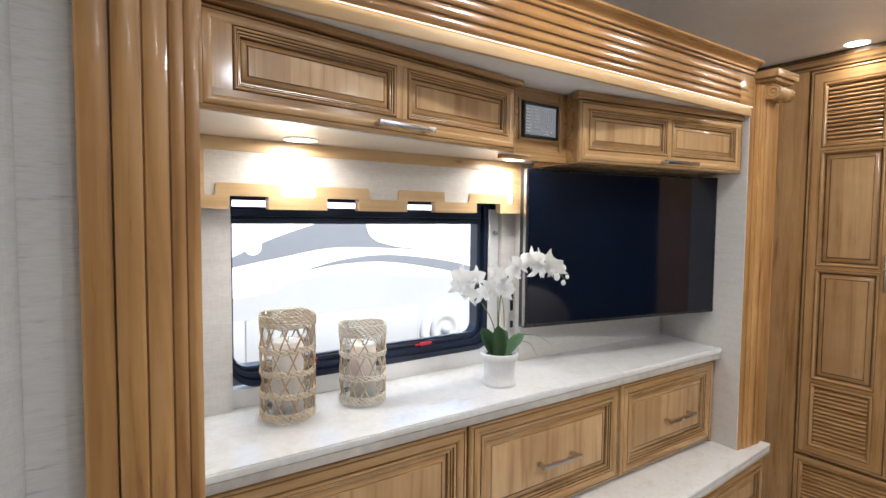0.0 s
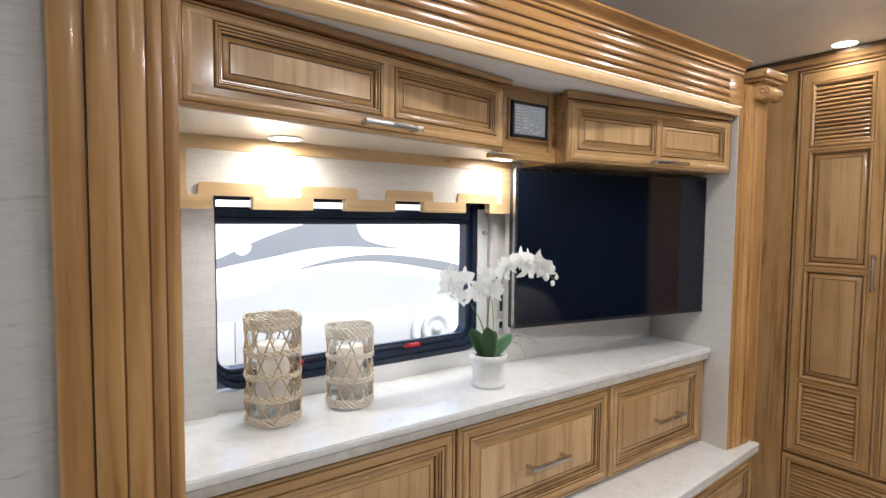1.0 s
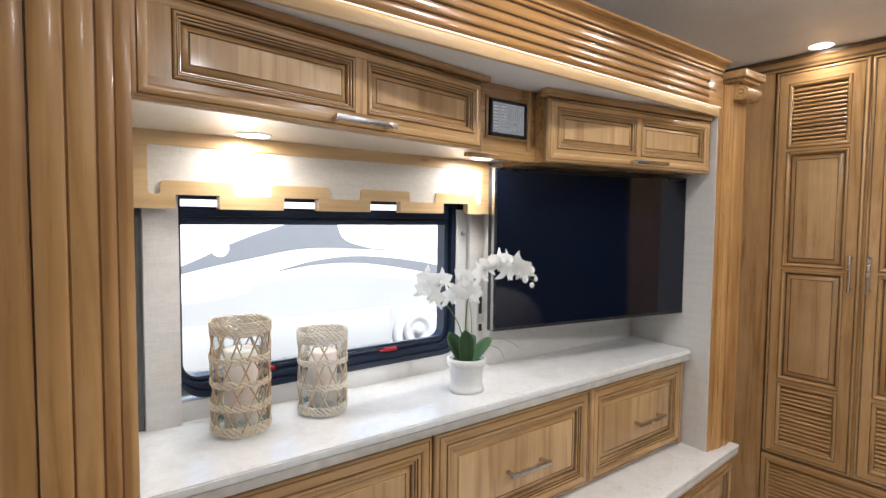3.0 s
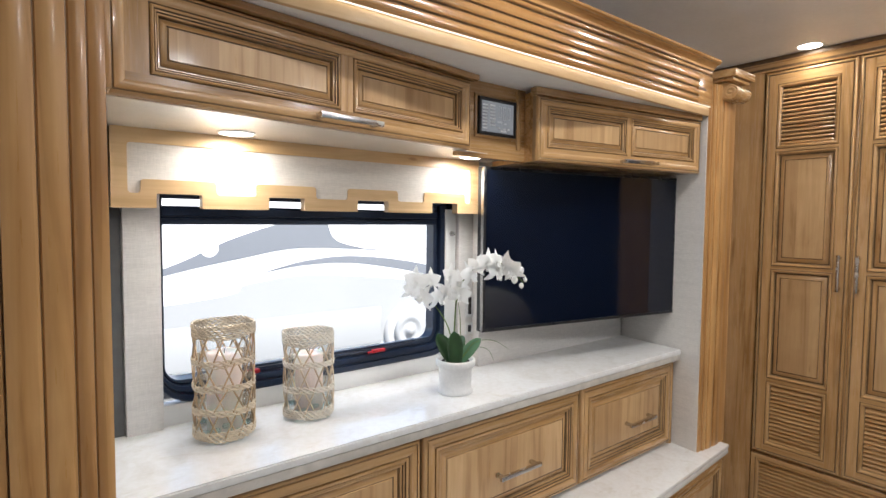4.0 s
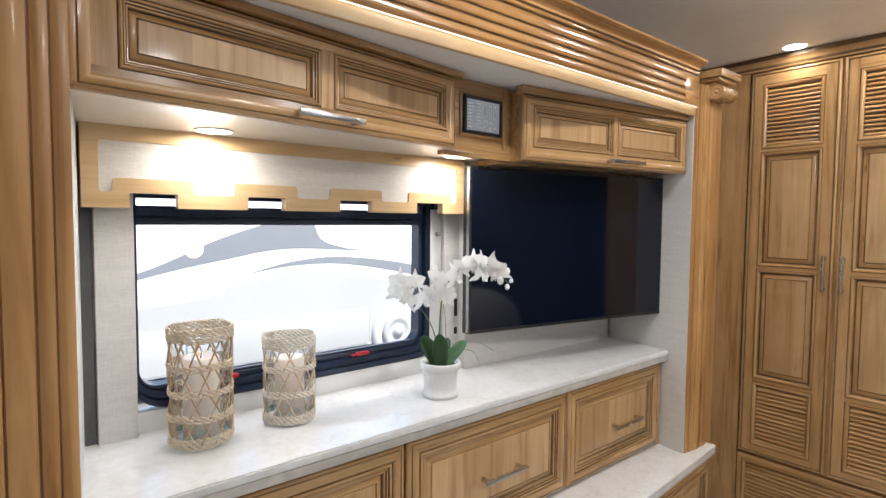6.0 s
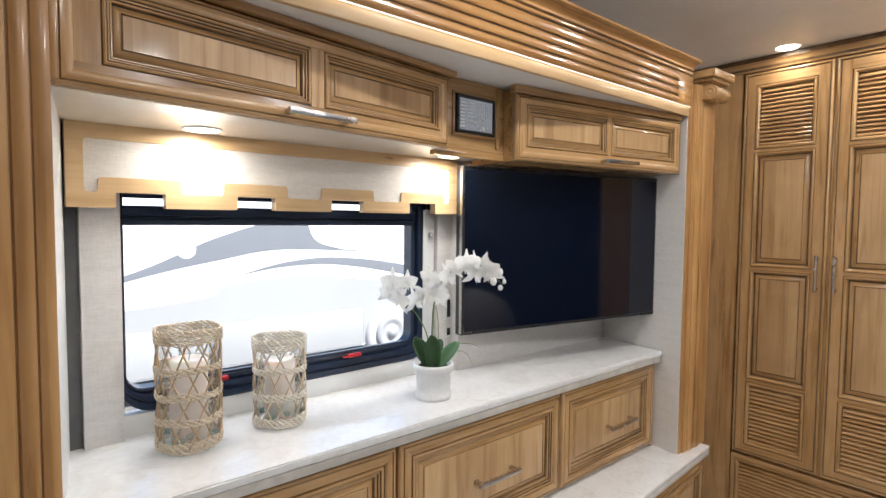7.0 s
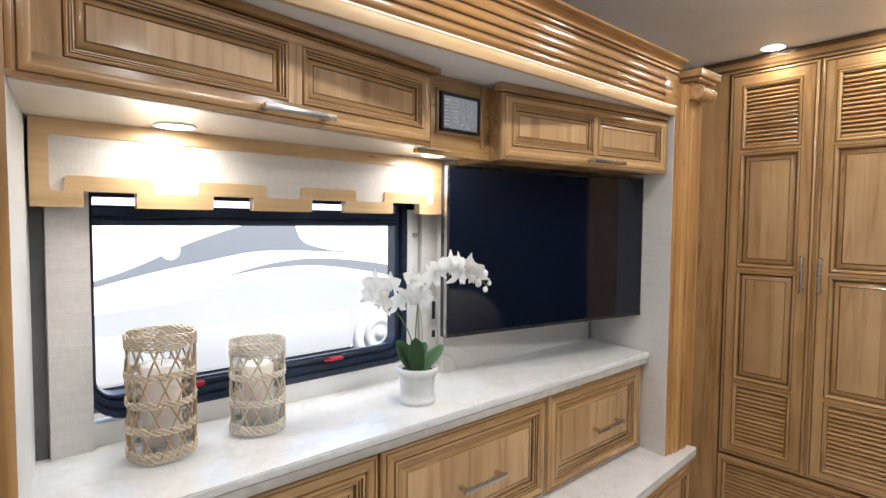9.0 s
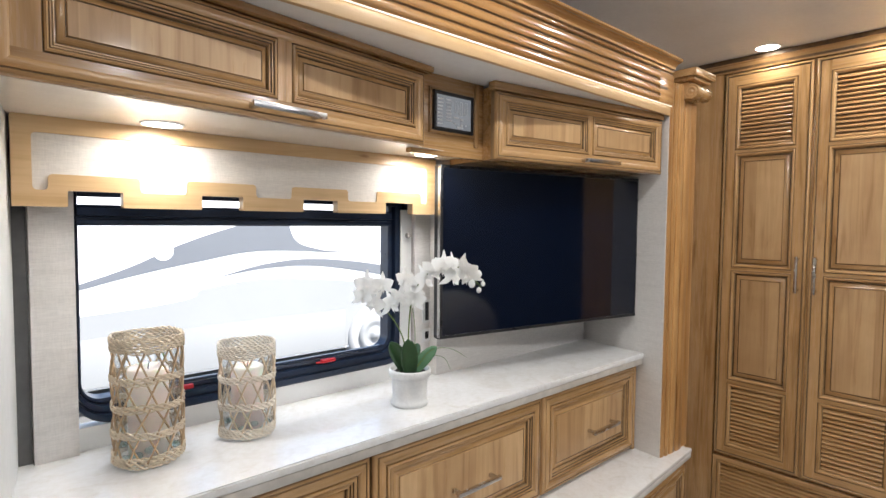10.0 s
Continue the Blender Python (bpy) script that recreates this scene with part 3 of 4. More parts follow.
def bar_handle(parent, x, y, z, length, upright=False):
    """A square bar pull on two feet, out along -y."""
    bm = bmesh.new()
    h = length / 2
    if upright:
        box(x - 0.0055, x + 0.0055, y - 0.033, y - 0.023, z - h, z + h, 0.0012, bm=bm)
        for s in (-1, 1):
            box(x - 0.005, x + 0.005, y - 0.024, y, z + s * (h - 0.012) - 0.005, z + s * (h - 0.012) + 0.005, 0.001, bm=bm)
    else:
        box(x - h, x + h, y - 0.033, y - 0.023, z - 0.0055, z + 0.0055, 0.0012, bm=bm)
        for s in (-1, 1):
            box(x + s * (h - 0.012) - 0.005, x + s * (h - 0.012) + 0.005, y - 0.024, y, z - 0.005, z + 0.005, 0.001, bm=bm)
    return part("handle", bm, nickel, parent, "brushed nickel bar handle")


def drawer_front(parent, x0, x1, z0, z1, y, name="drawer_front"):
    """A mitred frame with a raised panel set into it."""
    d = part(name, framed(bmesh.new(), x0, x1, z0, z1, y, OUTER, cap=False), WOODS, parent)
    part("raised_panel", framed(bmesh.new(), x0 + 0.034, x1 - 0.034, z0 + 0.034, z1 - 0.034, y, [(a * 1.12, h, s) for a, h, s in PANEL]), WOODS, d)
    return d


for n, (x0, x1) in enumerate(((-0.612, -0.004), (0.003, 0.598), (0.605, 1.139))):
    unit = thing("drawer_unit", "maple drawer with a raised glazed panel under the worktop", "drawer unit", pose(0, 0, 0.552), "drawers under the worktop")
    part("carcass", box(x0 - 0.002, x1 + 0.002, 0.022, BACK - 0.004, 0.0, 0.319), wood_h, unit)
    d = drawer_front(unit, x0, x1, 0.010, 0.311, 0.0225)
    bar_handle(d, {0: -0.315, 1: 0.316, 2: 0.918}[n], 0.006, 0.146, 0.156)
tagged(link("filler_strip", box(1.1405, 1.156, 0.006, 0.03, 0.5525, 0.870, 0.001), wood_v), "narrow maple filler strip beside the drawers", "filler strip")

# ledge in front of the drawers: its front edge bows towards the room
LED = pose(1.322, -0.132, 0, 0, 0, 4.0)
ledge = thing("ledge", "pale veined quartz ledge with a rounded front edge", "ledge", LED)
part("slab", box(-1.93, 0.0, 0.0, 0.30, 0.535, 0.5515, 0.006, seg=3), stone, ledge)
part("edge_band", box(-1.93, -0.001, 0.001, 0.04, 0.516, 0.5345, 0.004), stone, ledge)
for x0, x1 in ((-1.90, -1.28), (-1.27, -0.65), (-0.64, -0.012)):
    unit = thing("lower_cabinet", "maple lower cabinet with raised glazed panels under the ledge", "cabinet", LED, "cabinets under the ledge")
    part("carcass", box(x0, x1 + 0.004, 0.036, 0.13, 0.0, 0.518), wood_v, unit)
    drawer_front(unit, x0 + 0.004, x1, 0.30, 0.508, 0.036, "door")

# ---- upper cabinets ----
def upper_cabinet(m, width, height, depth, panels, handle_x, label):
    """One lift-up door with two raised panels. Local: x along the face, y back."""
    cab = thing("upper_cabinet", label, "cabinet", m, "upper cabinets")
    part("carcass", box(0.004, width - 0.004, 0.0205, depth, 0.001, height + 0.015), wood_h, cab)
    door = bmesh.new()
    framed(door, 0, width, 0, height, 0.02, [(a * 0.75, h, m) for a, h, m in OUTER], cap=False)
    y, i = 0.02 - 0.021, 0.0255
    xs = [i] + [v for p in panels for v in p] + [width - i]
    za, zb = 0.038, height - 0.026
    stiles = []
    for a, b in zip(xs[0::2], xs[1::2]):
        stiles.append((a, b))
    d = part("door", door, WOODS, cab)
    for a, b in stiles:
        part("stile", box(a, b, y, 0.0195, za, zb), wood_v, d)
    part("rail", box(i, width - i, y, 0.0195, i, za), wood_h, d)
    part("rail", box(i, width - i, y, 0.0195, zb, height - i), wood_h, d)
    for a, b in panels:
        part("raised_panel", framed(bmesh.new(), a, b, za, zb, 0.02, [(q * 0.80, h, m) for q, h, m in PANEL]), WOODS, d)
    bar_handle(d, handle_x, -0.001, 0.018, 0.155)
    return cab


aL = 8.0
cL = pose(0.186 - 0.824 * math.cos(radians(aL)), 0.053 - 0.824 * math.sin(radians(aL)), 1.560, 0, 0, aL)
upper_cabinet(cL, 0.824, 0.176, 0.27, ((0.060, 0.418), (0.448, 0.790)), 0.428, "maple lift-up upper cabinet with two raised glazed panels above the window")
cR = pose(0.410, 0.028, 1.546, 0, 0, -8.0)
upper_cabinet(cR, 0.737, 0.182, 0.22, ((0.036, 0.366), (0.382, 0.703)), 0.402, "maple lift-up upper cabinet with two raised glazed panels above the television")
top = bmesh.new()
box(0.0, 0.842, -0.012, 0.02, 0.1775, 0.191, 0.002, bm=top)
o = link("trim_upper_left", top, wood_h)
o.matrix_basis = cL
tagged(o, "maple trim strip above the upper cabinet", "trim", kind="structure")
top = bmesh.new()
box(-0.01, 0.735, -0.006, 0.02, 0.1835, 0.205, 0.002, bm=top)
o = link("trim_upper_right", top, wood_h)
o.matrix_basis = cR
tagged(o, "maple trim strip above the upper cabinet", "trim", kind="structure")
under = bmesh.new()
sweep(under, [(LWALL, -0.05), (-0.62, -0.05), (0.195, 0.075), (0.42, 0.11), (0.42, BACK - 0.001), (LWALL, BACK - 0.001)], "z", 1.5592, 1.5605, closed=True)
tagged(link("soffit_board", under, lifted_maple), "pale maple board under the upper cabinet, lightened further for bounced light, holding the puck lights", "soffit board")
tagged(link("filler_upper", box(-0.634, -0.626, -0.096, -0.03, 1.5615, SOFFIT - 0.001, 0.002), wood_v), "upright maple filler strip beside the upper cabinet", "filler strip")
mid = thing("monitor_panel", "maple panel between the upper cabinets with a framed opening", "panel", pose(0, 0.088, 1.548))
part("board", box(0.170, 0.425, 0.0, 0.02, 0.0, 0.2035, 0.001), wood_h, mid)
part("fillet", box(0.386, 0.402, -0.006, 0.0, 0.03, 0.2, 0.003), wood_v, mid)
surround = framed(bmesh.new(), 0.226, 0.387 - 0.002, 0.054, 0.170, 0.0, [(0, 0.0, 0), (0, 0.004, 0), (0.003, 0.006, 0), (0.007, 0.006, 0), (0.0095, 0.001, 0)], cap=False)
part("surround", surround, WOODS, mid)
mon = thing("control_monitor", "black-framed coach control monitor with a grey lit screen", "monitor", pose(0.236, 0.088, 1.610))
fr = bmesh.new()
framed(fr, 0, 0.141, 0, 0.1, 0, [(0, 0, 0), (0, 0.010, 0), (0.002, 0.012, 0), (0.0075, 0.012, 0), (0.009, 0.008, 0)], cap=False)
for f in fr.faces:
    f.material_index = 0
part("bezel", fr, black_plastic, mon)
part("display", box(0.009, 0.132, -0.0078, -0.002, 0.009, 0.091), lcd, mon, "grey liquid crystal display")
bars = plain("pale_print", (0.78, 0.79, 0.8), 0.6)
rr = random.Random(4)
for x0, w in ((0.014, 0.020), (0.042, 0.022)):
    b = bmesh.new()
    for k in range(8 if x0 < 0.03 else 7):
        z = 0.016 + k * 0.0088 + (0.010 if x0 > 0.03 else 0)
        box(x0, x0 + w * rr.uniform(0.75, 1), -0.0088, -0.0079, z, z + 0.0042, bm=b)
    part("print_column", b, bars, mon)
for x0, h in ((0.074, 0.028), (0.091, 0.034), (0.108, 0.030)):
    gauge = bmesh.new()
    z = 0.080 - h
    for x, wide, zz, hh in ((x0, 0.0012, z, h), (x0 + 0.0088, 0.0012, z, h), (x0, 0.010, z - 0.0012, 0.0012), (x0, 0.010, z + h, 0.0012)):
        box(x, x + wide, -0.0088, -0.0079, zz, zz + hh, bm=gauge)
    part("gauge_outline", gauge, bars, mon)
for x0, z, w in ((0.068, 0.036, 0.020), (0.094, 0.033, 0.010), (0.070, 0.020, 0.009), (0.092, 0.018, 0.009), (0.110, 0.019, 0.006), (0.082, 0.012, 0.022)):
    part("print_mark", box(x0, x0 + w, -0.0088, -0.0079, z, z + 0.005), bars, mon)


def round_light(name, x, y, z, r, label, rim, parent_group):
    th = thing(name, label, "light", pose(x, y, z), parent_group)
    part("rim", lathe(bmesh.new(), [(r, 0.004), (r + 0.005, 0.004), (r + 0.0045, -0.001), (r + 0.0025, -0.003), (r, -0.003)], sides=36, closed=True), rim, th)
    part("lens", lathe(bmesh.new(), [(0.0, -0.004), (r * 0.7, -0.0035), (r, -0.001), (r, 0.003), (0, 0.003)], sides=32), bulb, th)
    return th


for x, y, z in PUCKS:
    round_light("puck_light", x, y, 1.559, 0.034, "lit round puck light under the cabinet", ceiling_white, "puck lights")
for x, y, watts in DOWNLIGHTS_AND_FILL:
    round_light("downlight", x, y, CEIL, 0.042, "lit round white downlight in the ceiling, seen ones and added fill", ceiling_white, "ceiling downlights")

# ---- television ----
TVW, TVH = 0.838, 0.498
tv = thing("television", "large flat black television on a wall bracket, switched off", "television", pose(0.348, 0.176, 1.040, 0, 0, -10.8))
bz = bmesh.new()
framed(bz, 0, TVW, 0, TVH, 0.03, [(0, -0.005, 0), (0, 0.028, 0), (0.002, 0.030, 0), (0.008, 0.030, 0), (0.009, 0.0275, 0)], cap=False)
for f in bz.faces:
    f.material_index = 0
part("bezel", bz, black_plastic, tv)
part("screen", box(0.009, TVW - 0.009, 0.0030, 0.008, 0.009, TVH - 0.009), screen, tv)
part("back_shell", box(0.03, TVW - 0.03, 0.0085, 0.05, 0.03, TVH - 0.03, 0.01), black_plastic, tv)
part("bracket", box(0.36, 0.50, 0.0505, 0.085, 0.15, 0.35, 0.003), black_plastic, tv)
part("edge_trim", box(-0.0014, 0.0, 0.0, 0.014, 0.003, TVH - 0.003), nickel, tv, "bright metal edge")

# ---- wardrobe ----
WX = 1.895
WM = pose(WX, 0.013, 0, 0, 0, -90)
ward = thing("wardrobe", "tall maple wardrobe with louvred and raised-panel doors", "wardrobe", WM)
part("side_filler", box(-0.28, -0.006, 0.006, 0.03, 0.0, 2.046), wood_v, ward, "plain maple filler panel")
part("carcass", box(-0.004, 1.40, 0.0225, 0.5, 0.0, 2.085), wood_v, ward)
crown_w = [(0.02, 2.045), (0.0, 2.045), (-0.004, 2.052), (-0.006, 2.062), (-0.018, 2.075), (-0.026, 2.080), (-0.028, 2.098), (0.02, 2.098)]
part("crown", sweep(bmesh.new(), crown_w, "x", -0.28, 1.40, mats=[0, 0, 1, 0, 0, 1, 0, 0], closed=True), [wood_h, glaze], ward)
LOUVRE = [(0, 0.0205, 0), (0.001, 0.0185, 2), (0.0024, 0.0185, 2), (0.0036, 0.0232, 0), (0.010, 0.0238, 0), (0.0165, 0.0185, 0), (0.0185, 0.0150, 3), (0.019, 0.004, 2)]


FIELD = [(0, 0.0205, 0), (0.0008, 0.0180, 2), (0.0022, 0.0180, 2), (0.0032, 0.0228, 0), (0.007, 0.0240, 0), (0.011, 0.0215, 0), (0.0135, 0.0160, 0), (0.0165, 0.0085, 3), (0.0175, 0.0050, 2), (0.0198, 0.0050, 2), (0.0212, 0.0066, 3),
         (0.0285, 0.0100, 0), (0.0375, 0.0152, 0), (0.0388, 0.0136, 2), (0.0404, 0.0136, 2), (0.042, 0.0158, 0)]


def slat_mesh(w):
    bm = bmesh.new()
    sweep(bm, [(-0.0150, -0.0025), (-0.0168, -0.0050), (-0.0168, -0.0085), (-0.0150, -0.0105), (0.002, 0.004), (0.001, 0.0085)][::-1], "x", 0, w, closed=True)
    me = bpy.data.meshes.new("slat")
    bmesh.ops.recalc_face_normals(bm, faces=bm.faces)
    bm.to_mesh(me)
    bm.free()
    me.materials.append(wood_h)
    return me


def slats(parent, x0, x1, z0, z1, count):
    me = slat_mesh(x1 - x0)
    for k in range(count):
        s = new("slat", me)
        s.parent = parent
        s.location = (x0, 0.0185, z0 + (k + 0.55) * (z1 - z0) / count)


def tall_door(x0, w, hinge_right):
    """A door of 4 fields: louvre, two raised panels, louvre."""
    door = bmesh.new()
    z0, z1 = 0.330, 2.040
    framed(door, x0, x0 + w, z0, z1, 0.022, EDGE, cap=False)
    fields = ((0.372, 0.662), (0.678, 1.172), (1.186, 1.690), (1.703, 1.985))
    y = 0.022 - 0.0213
    a, b = x0 + 0.050, x0 + w - 0.054
    d = part("door", door, WOODS, ward)
    part("stile", box(x0 + 0.0155, a, y, 0.0215, z0 + 0.0155, z1 - 0.0155), wood_v, d)
    part("stile", box(b, x0 + w - 0.0155, y, 0.0215, z0 + 0.0155, z1 - 0.0155), wood_v, d)
    zs = [z0 + 0.0155] + [v for f in fields for v in f] + [z1 - 0.0155]
    for p, q in zip(zs[0::2], zs[1::2]):
        part("rail", box(a, b, y, 0.0215, p, q), wood_h, d)
    for n, (p, q) in enumerate(fields):
        part("louvre_frame" if n in (0, 3) else "raised_panel", framed(bmesh.new(), a, b, p, q, 0.022, LOUVRE if n in (0, 3) else FIELD, cap=n in (1, 2)), WOODS, d)
    for n in (0, 3):
        p, q = fields[n]
        slats(d, a + 0.0195, b - 0.0195, p + 0.0195, q - 0.0195, 14)
    hx = x0 + w - 0.030 if hinge_right else x0 + 0.026
    bar_handle(d, hx, 0.001, 1.173, 0.15, upright=True)
    return d


tall_door(0.0, 0.337, True)
tall_door(0.345, 0.337, False)
tall_door(0.690, 0.337, True)
part("door_bead", box(0.3375, 0.3445, 0.008, 0.021, 0.330, 2.040, 0.002), wood_v, ward)
base = bmesh.new()
framed(base, 0.0, 0.684, 0.06, 0.318, 0.022, [(0, 0.0, 0), (0, 0.020, 0), (0.002, 0.0215, 0), (0.018, 0.0215, 0)] + [(0.018 + a, h, s) for a, h, s in LOUVRE[1:]], cap=False)
bp = part("base_panel", base, WOODS, ward, "louvred maple base panel")
slats(bp, 0.035, 0.649, 0.095, 0.283, 11)

# ---- sofa across the aisle, mirrored in the television ----
hide = plain("pale_cream_hide", (0.82, 0.81, 0.79), 0.5, scale=30, vary=0.12, relief=0.2)
sofa = thing("sofa", "pale upholstered sofa with a rounded back, mirrored in the dark television", "sofa", pose(0.30, -2.0, 0.0))
part("base", box(0.02, 1.14, 0.0, 0.74, 0.06, 0.30, 0.03, seg=3), hide, sofa)
rest = [(x, z) for x, _, z in round_rect(0.0, 1.17, 0.305, 0.90, 0.28, 0.0, n=10)]
back = sweep(bmesh.new(), rest, "y", 0.12, 0.28, closed=True)
bmesh.ops.bevel(back, geom=[e for e in back.edges if abs(e.verts[0].co.y - e.verts[1].co.y) < 1e-5], offset=0.035, segments=4, affect="EDGES")
part("backrest", back, hide, sofa, smooth=True)
for k in range(2):
    part("seat_cushion", box(0.08 + 0.51 * k, 0.58 + 0.51 * k, 0.285, 0.76, 0.302, 0.45, 0.045, seg=4), hide, sofa)
for x in (0.06, 1.10):
    for y in (0.06, 0.68):
        part("foot", box(x - 0.02, x + 0.02, y - 0.02, y + 0.02, 0.0, 0.062, 0.004), black_plastic, sofa)

# ---- switches beside the window ----
for z, h in ((1.105, 0.055), (1.032, 0.022)):
    sw = thing("wall_switch", "small black switch on a wall plate", "switch", pose(0.385, 0.2815, z), "switches")
    part("plate", box(-0.016, 0.016, -0.003, 0.0, -h / 2 - 0.008, h / 2 + 0.008, 0.001), white_board, sw)
    part("rocker", box(-0.006, 0.006, -0.006, -0.003, -h / 2, h / 2, 0.001), black_plastic, sw)

# ---- lanterns ----
def lantern(x, y, radius, height, levels, label, seed, count, weave, canes):
    """Glass cylinder in a woven rattan net with a candle and glass pebbles inside."""
    r = random.Random(seed)
    th = thing("candle_lantern", label, "lantern", pose(x, y, 0.9112), "candle lanterns")
    gr = radius - 0.006
    part("glass_cylinder", lathe(bmesh.new(), [(gr, 0.002), (gr, height - 0.006)], sides=48, caps=False), glass, th, smooth=True).visible_shadow = False

    def ring(z, rad, wob, phase, waves):
        pts = []
        for k in range(96):
            a = 2 * math.pi * k / 96
            q = rad + 0.0017 * math.sin(waves * a + phase) + 0.0008 * math.sin(5 * a + z * 70)
            pts.append((q * math.cos(a), q * math.sin(a), z + wob * math.cos(waves * a + phase) + 0.0015 * math.sin(3 * a + z * 90 + seed) + 0.0007 * math.sin(8 * a + phase)))
        return pts

    for n, lv in enumerate(levels):
        z = 0.006 + lv * (height - 0.012)
        last = n == len(levels) - 1
        rows = (-0.0042, 0.0, 0.0042)
        if n == 0:
            rows = (-0.004, 0.001, 0.006, 0.011)
        if last:
            rows = (-0.019, -0.013, -0.007, -0.002, 0.003)
        for q, dz in enumerate(rows):
            for ph in (0, math.pi):
                flare = 0.0006 if last and q % 2 else 0.0
                part("woven_strand", tube(bmesh.new(), ring(max(0.0035, z + dz), radius + flare, 0.0024, ph + q * 1.3 + n, 15 if n == 0 or last else 12), 0.0017, 5, closed=True), weave, th)
    for n, (a, b) in enumerate(zip(levels, levels[1:])):
        za, zb = 0.006 + a * (height - 0.012), 0.006 + b * (height - 0.012)
        zb -= 0.016 if n == len(levels) - 2 else 0.0
        for k in range(count):
            a0 = 2 * math.pi * (k + 0.5 * (n % 2)) / count + r.uniform(-0.07, 0.07)
            for s in (-1, 1):
                span = 2 * math.pi / count * r.uniform(0.62, 0.86)
                cross = r.uniform(0.44, 0.60)
                pts = []
                for i in range(7):
                    u = i / 6
                    ang = a0 + s * span * (u - cross)
                    rad = radius - 0.0012 + 0.0016 * s
                    pts.append((rad * math.cos(ang), rad * math.sin(ang), za + (zb - za) * u))
                part("cane", tube(bmesh.new(), pts, 0.0019, 5), canes, th)
    ch = height * 0.73
    cr = radius * 0.58
    part("candle", lathe(bmesh.new(), [(cr, 0.0105), (cr, ch - 0.004), (cr - 0.004, ch), (cr * 0.7, ch - 0.002), (0.004, ch - 0.006), (0.0, ch - 0.006)], sides=36), wax, th)
    part("wick", tube(bmesh.new(), [(0, 0, ch - 0.007), (0.001, 0, ch + 0.003), (0.003, 0, ch + 0.008)], 0.0009, 5), soil, th)
    for k in range(11):
        a = 2 * math.pi * k / 11 + r.uniform(-0.1, 0.1)
        rad = (cr + gr) / 2
        s = min(0.0125, (gr - cr) * 0.49)
        b = bmesh.new()
        lathe(b, [(0.0, -0.6 * s)] + [(s * math.cos(radians(t)), 0.6 * s * math.sin(radians(t))) for t in range(-60, 61, 30)] + [(0.0, 0.6 * s)], (rad * math.cos(a), rad * math.sin(a), 0.0108 + 0.6 * s + (k % 3) * s * 0.9), 10)
        part("glass_pebble", b, gem, th, "" if k else "aqua glass pebble")
    return th


lantern(-0.398, 0.182, 0.0612, 0.250, (0.03, 0.25, 0.46, 0.68, 0.985), "tall glass candle lantern in an open rattan weave on the worktop", 3, 11, rattan, cane_mat)
# the shorter lantern takes a paler rattan and cane
lantern(-0.203, 0.186, 0.0572, 0.206, (0.035, 0.34, 0.64, 0.98), "shorter glass candle lantern in an open rattan weave on the worktop", 8, 10, plain("paler_rattan", (0.93, 0.85, 0.73), 0.55, scale=90, vary=0.2, relief=0.2), plain("paler_cane", (0.80, 0.64, 0.45), 0.5, scale=60, vary=0.3, relief=0.2))

# ---- orchid ----
PX, PY = 0.184, 0.104
orchid = thing("potted_orchid", "white moth orchid in a matte white ceramic pot on the worktop", "plant", pose(PX, PY, 0.9112))
part("pot", lathe(bmesh.new(), [(0.0, 0.0), (0.046, 0.0), (0.0475, 0.004), (0.0475, 0.010), (0.044, 0.013), (0.0435, 0.03), (0.046, 0.068), (0.050, 0.072), (0.0535, 0.076), (0.054, 0.088), (0.052, 0.092), (0.048, 0.092), (0.046, 0.086), (0.044, 0.078), (0.0, 0.076)], sides=48), ceramic, orchid, smooth=True)
pb = bmesh.new()
rs = random.Random(5)
for k in range(70):
    a, rad, s = rs.uniform(0, 6.28), 0.041 * math.sqrt(rs.random()), rs.uniform(0.003, 0.0055)
    b = bmesh.new()
    bmesh.ops.create_icosphere(b, subdivisions=1, radius=s, matrix=pose(rad * math.cos(a), rad * math.sin(a), 0.077 + rs.uniform(0, 0.004)))
    add(pb, b)
tagged(part("pebbles", pb, soil, orchid), kind="stuff")
RIGHT = Vector((0.781, -0.625, 0.0))
TOWARD = Vector((-0.625, -0.781, 0.0))


def blade(parent, name, base, tip, lift, width, mat, nx=10, facing=None):
    """A curved strap leaf with a channel down its middle."""
    bm = bmesh.new()
    base, tip = Vector(base), Vector(tip)
    d = tip - base
    side = d.cross(facing or Vector((0, 0, 1)))
    side = side.normalized() if side.length > 1e-4 else RIGHT
    rows = []
    for i in range(nx + 1):
        u = i / nx
        c = base + d * u + Vector((0, 0, lift * math.sin(math.pi * u * 0.85)))
        w = width * (0.35 + 0.65 * math.sin(math.pi * min(1, u * 0.62 + 0.16))) * math.sqrt(max(0.0, 1 - u ** 4)) * 0.5
        up = d.cross(side).normalized() * -1
        rows.append([bm.verts.new(c + side * w * s + up * (abs(s) * w * 0.28)) for s in (-1, -0.5, 0, 0.5, 1)])
    for A, B in zip(rows, rows[1:]):
        for k in range(4):
            bm.faces.new((A[k], A[k + 1], B[k + 1], B[k])).smooth = True
    bmesh.ops.remove_doubles(bm, verts=bm.verts, dist=1e-6)
    bmesh.ops.solidify(bm, geom=bm.faces[:], thickness=0.0016)
    return part(name, bm, mat, parent)


def off(r, z, t=0.0):
    return RIGHT * r + TOWARD * t + Vector((0, 0, z))


blade(orchid, "leaf", off(-0.004, 0.078), off(-0.050, 0.160, 0.015), 0.006, 0.042, leaf, facing=TOWARD)
blade(orchid, "leaf", off(0.000, 0.078, 0.01), off(-0.006, 0.170, 0.032), 0.006, 0.044, leaf, facing=TOWARD + RIGHT * 0.3)
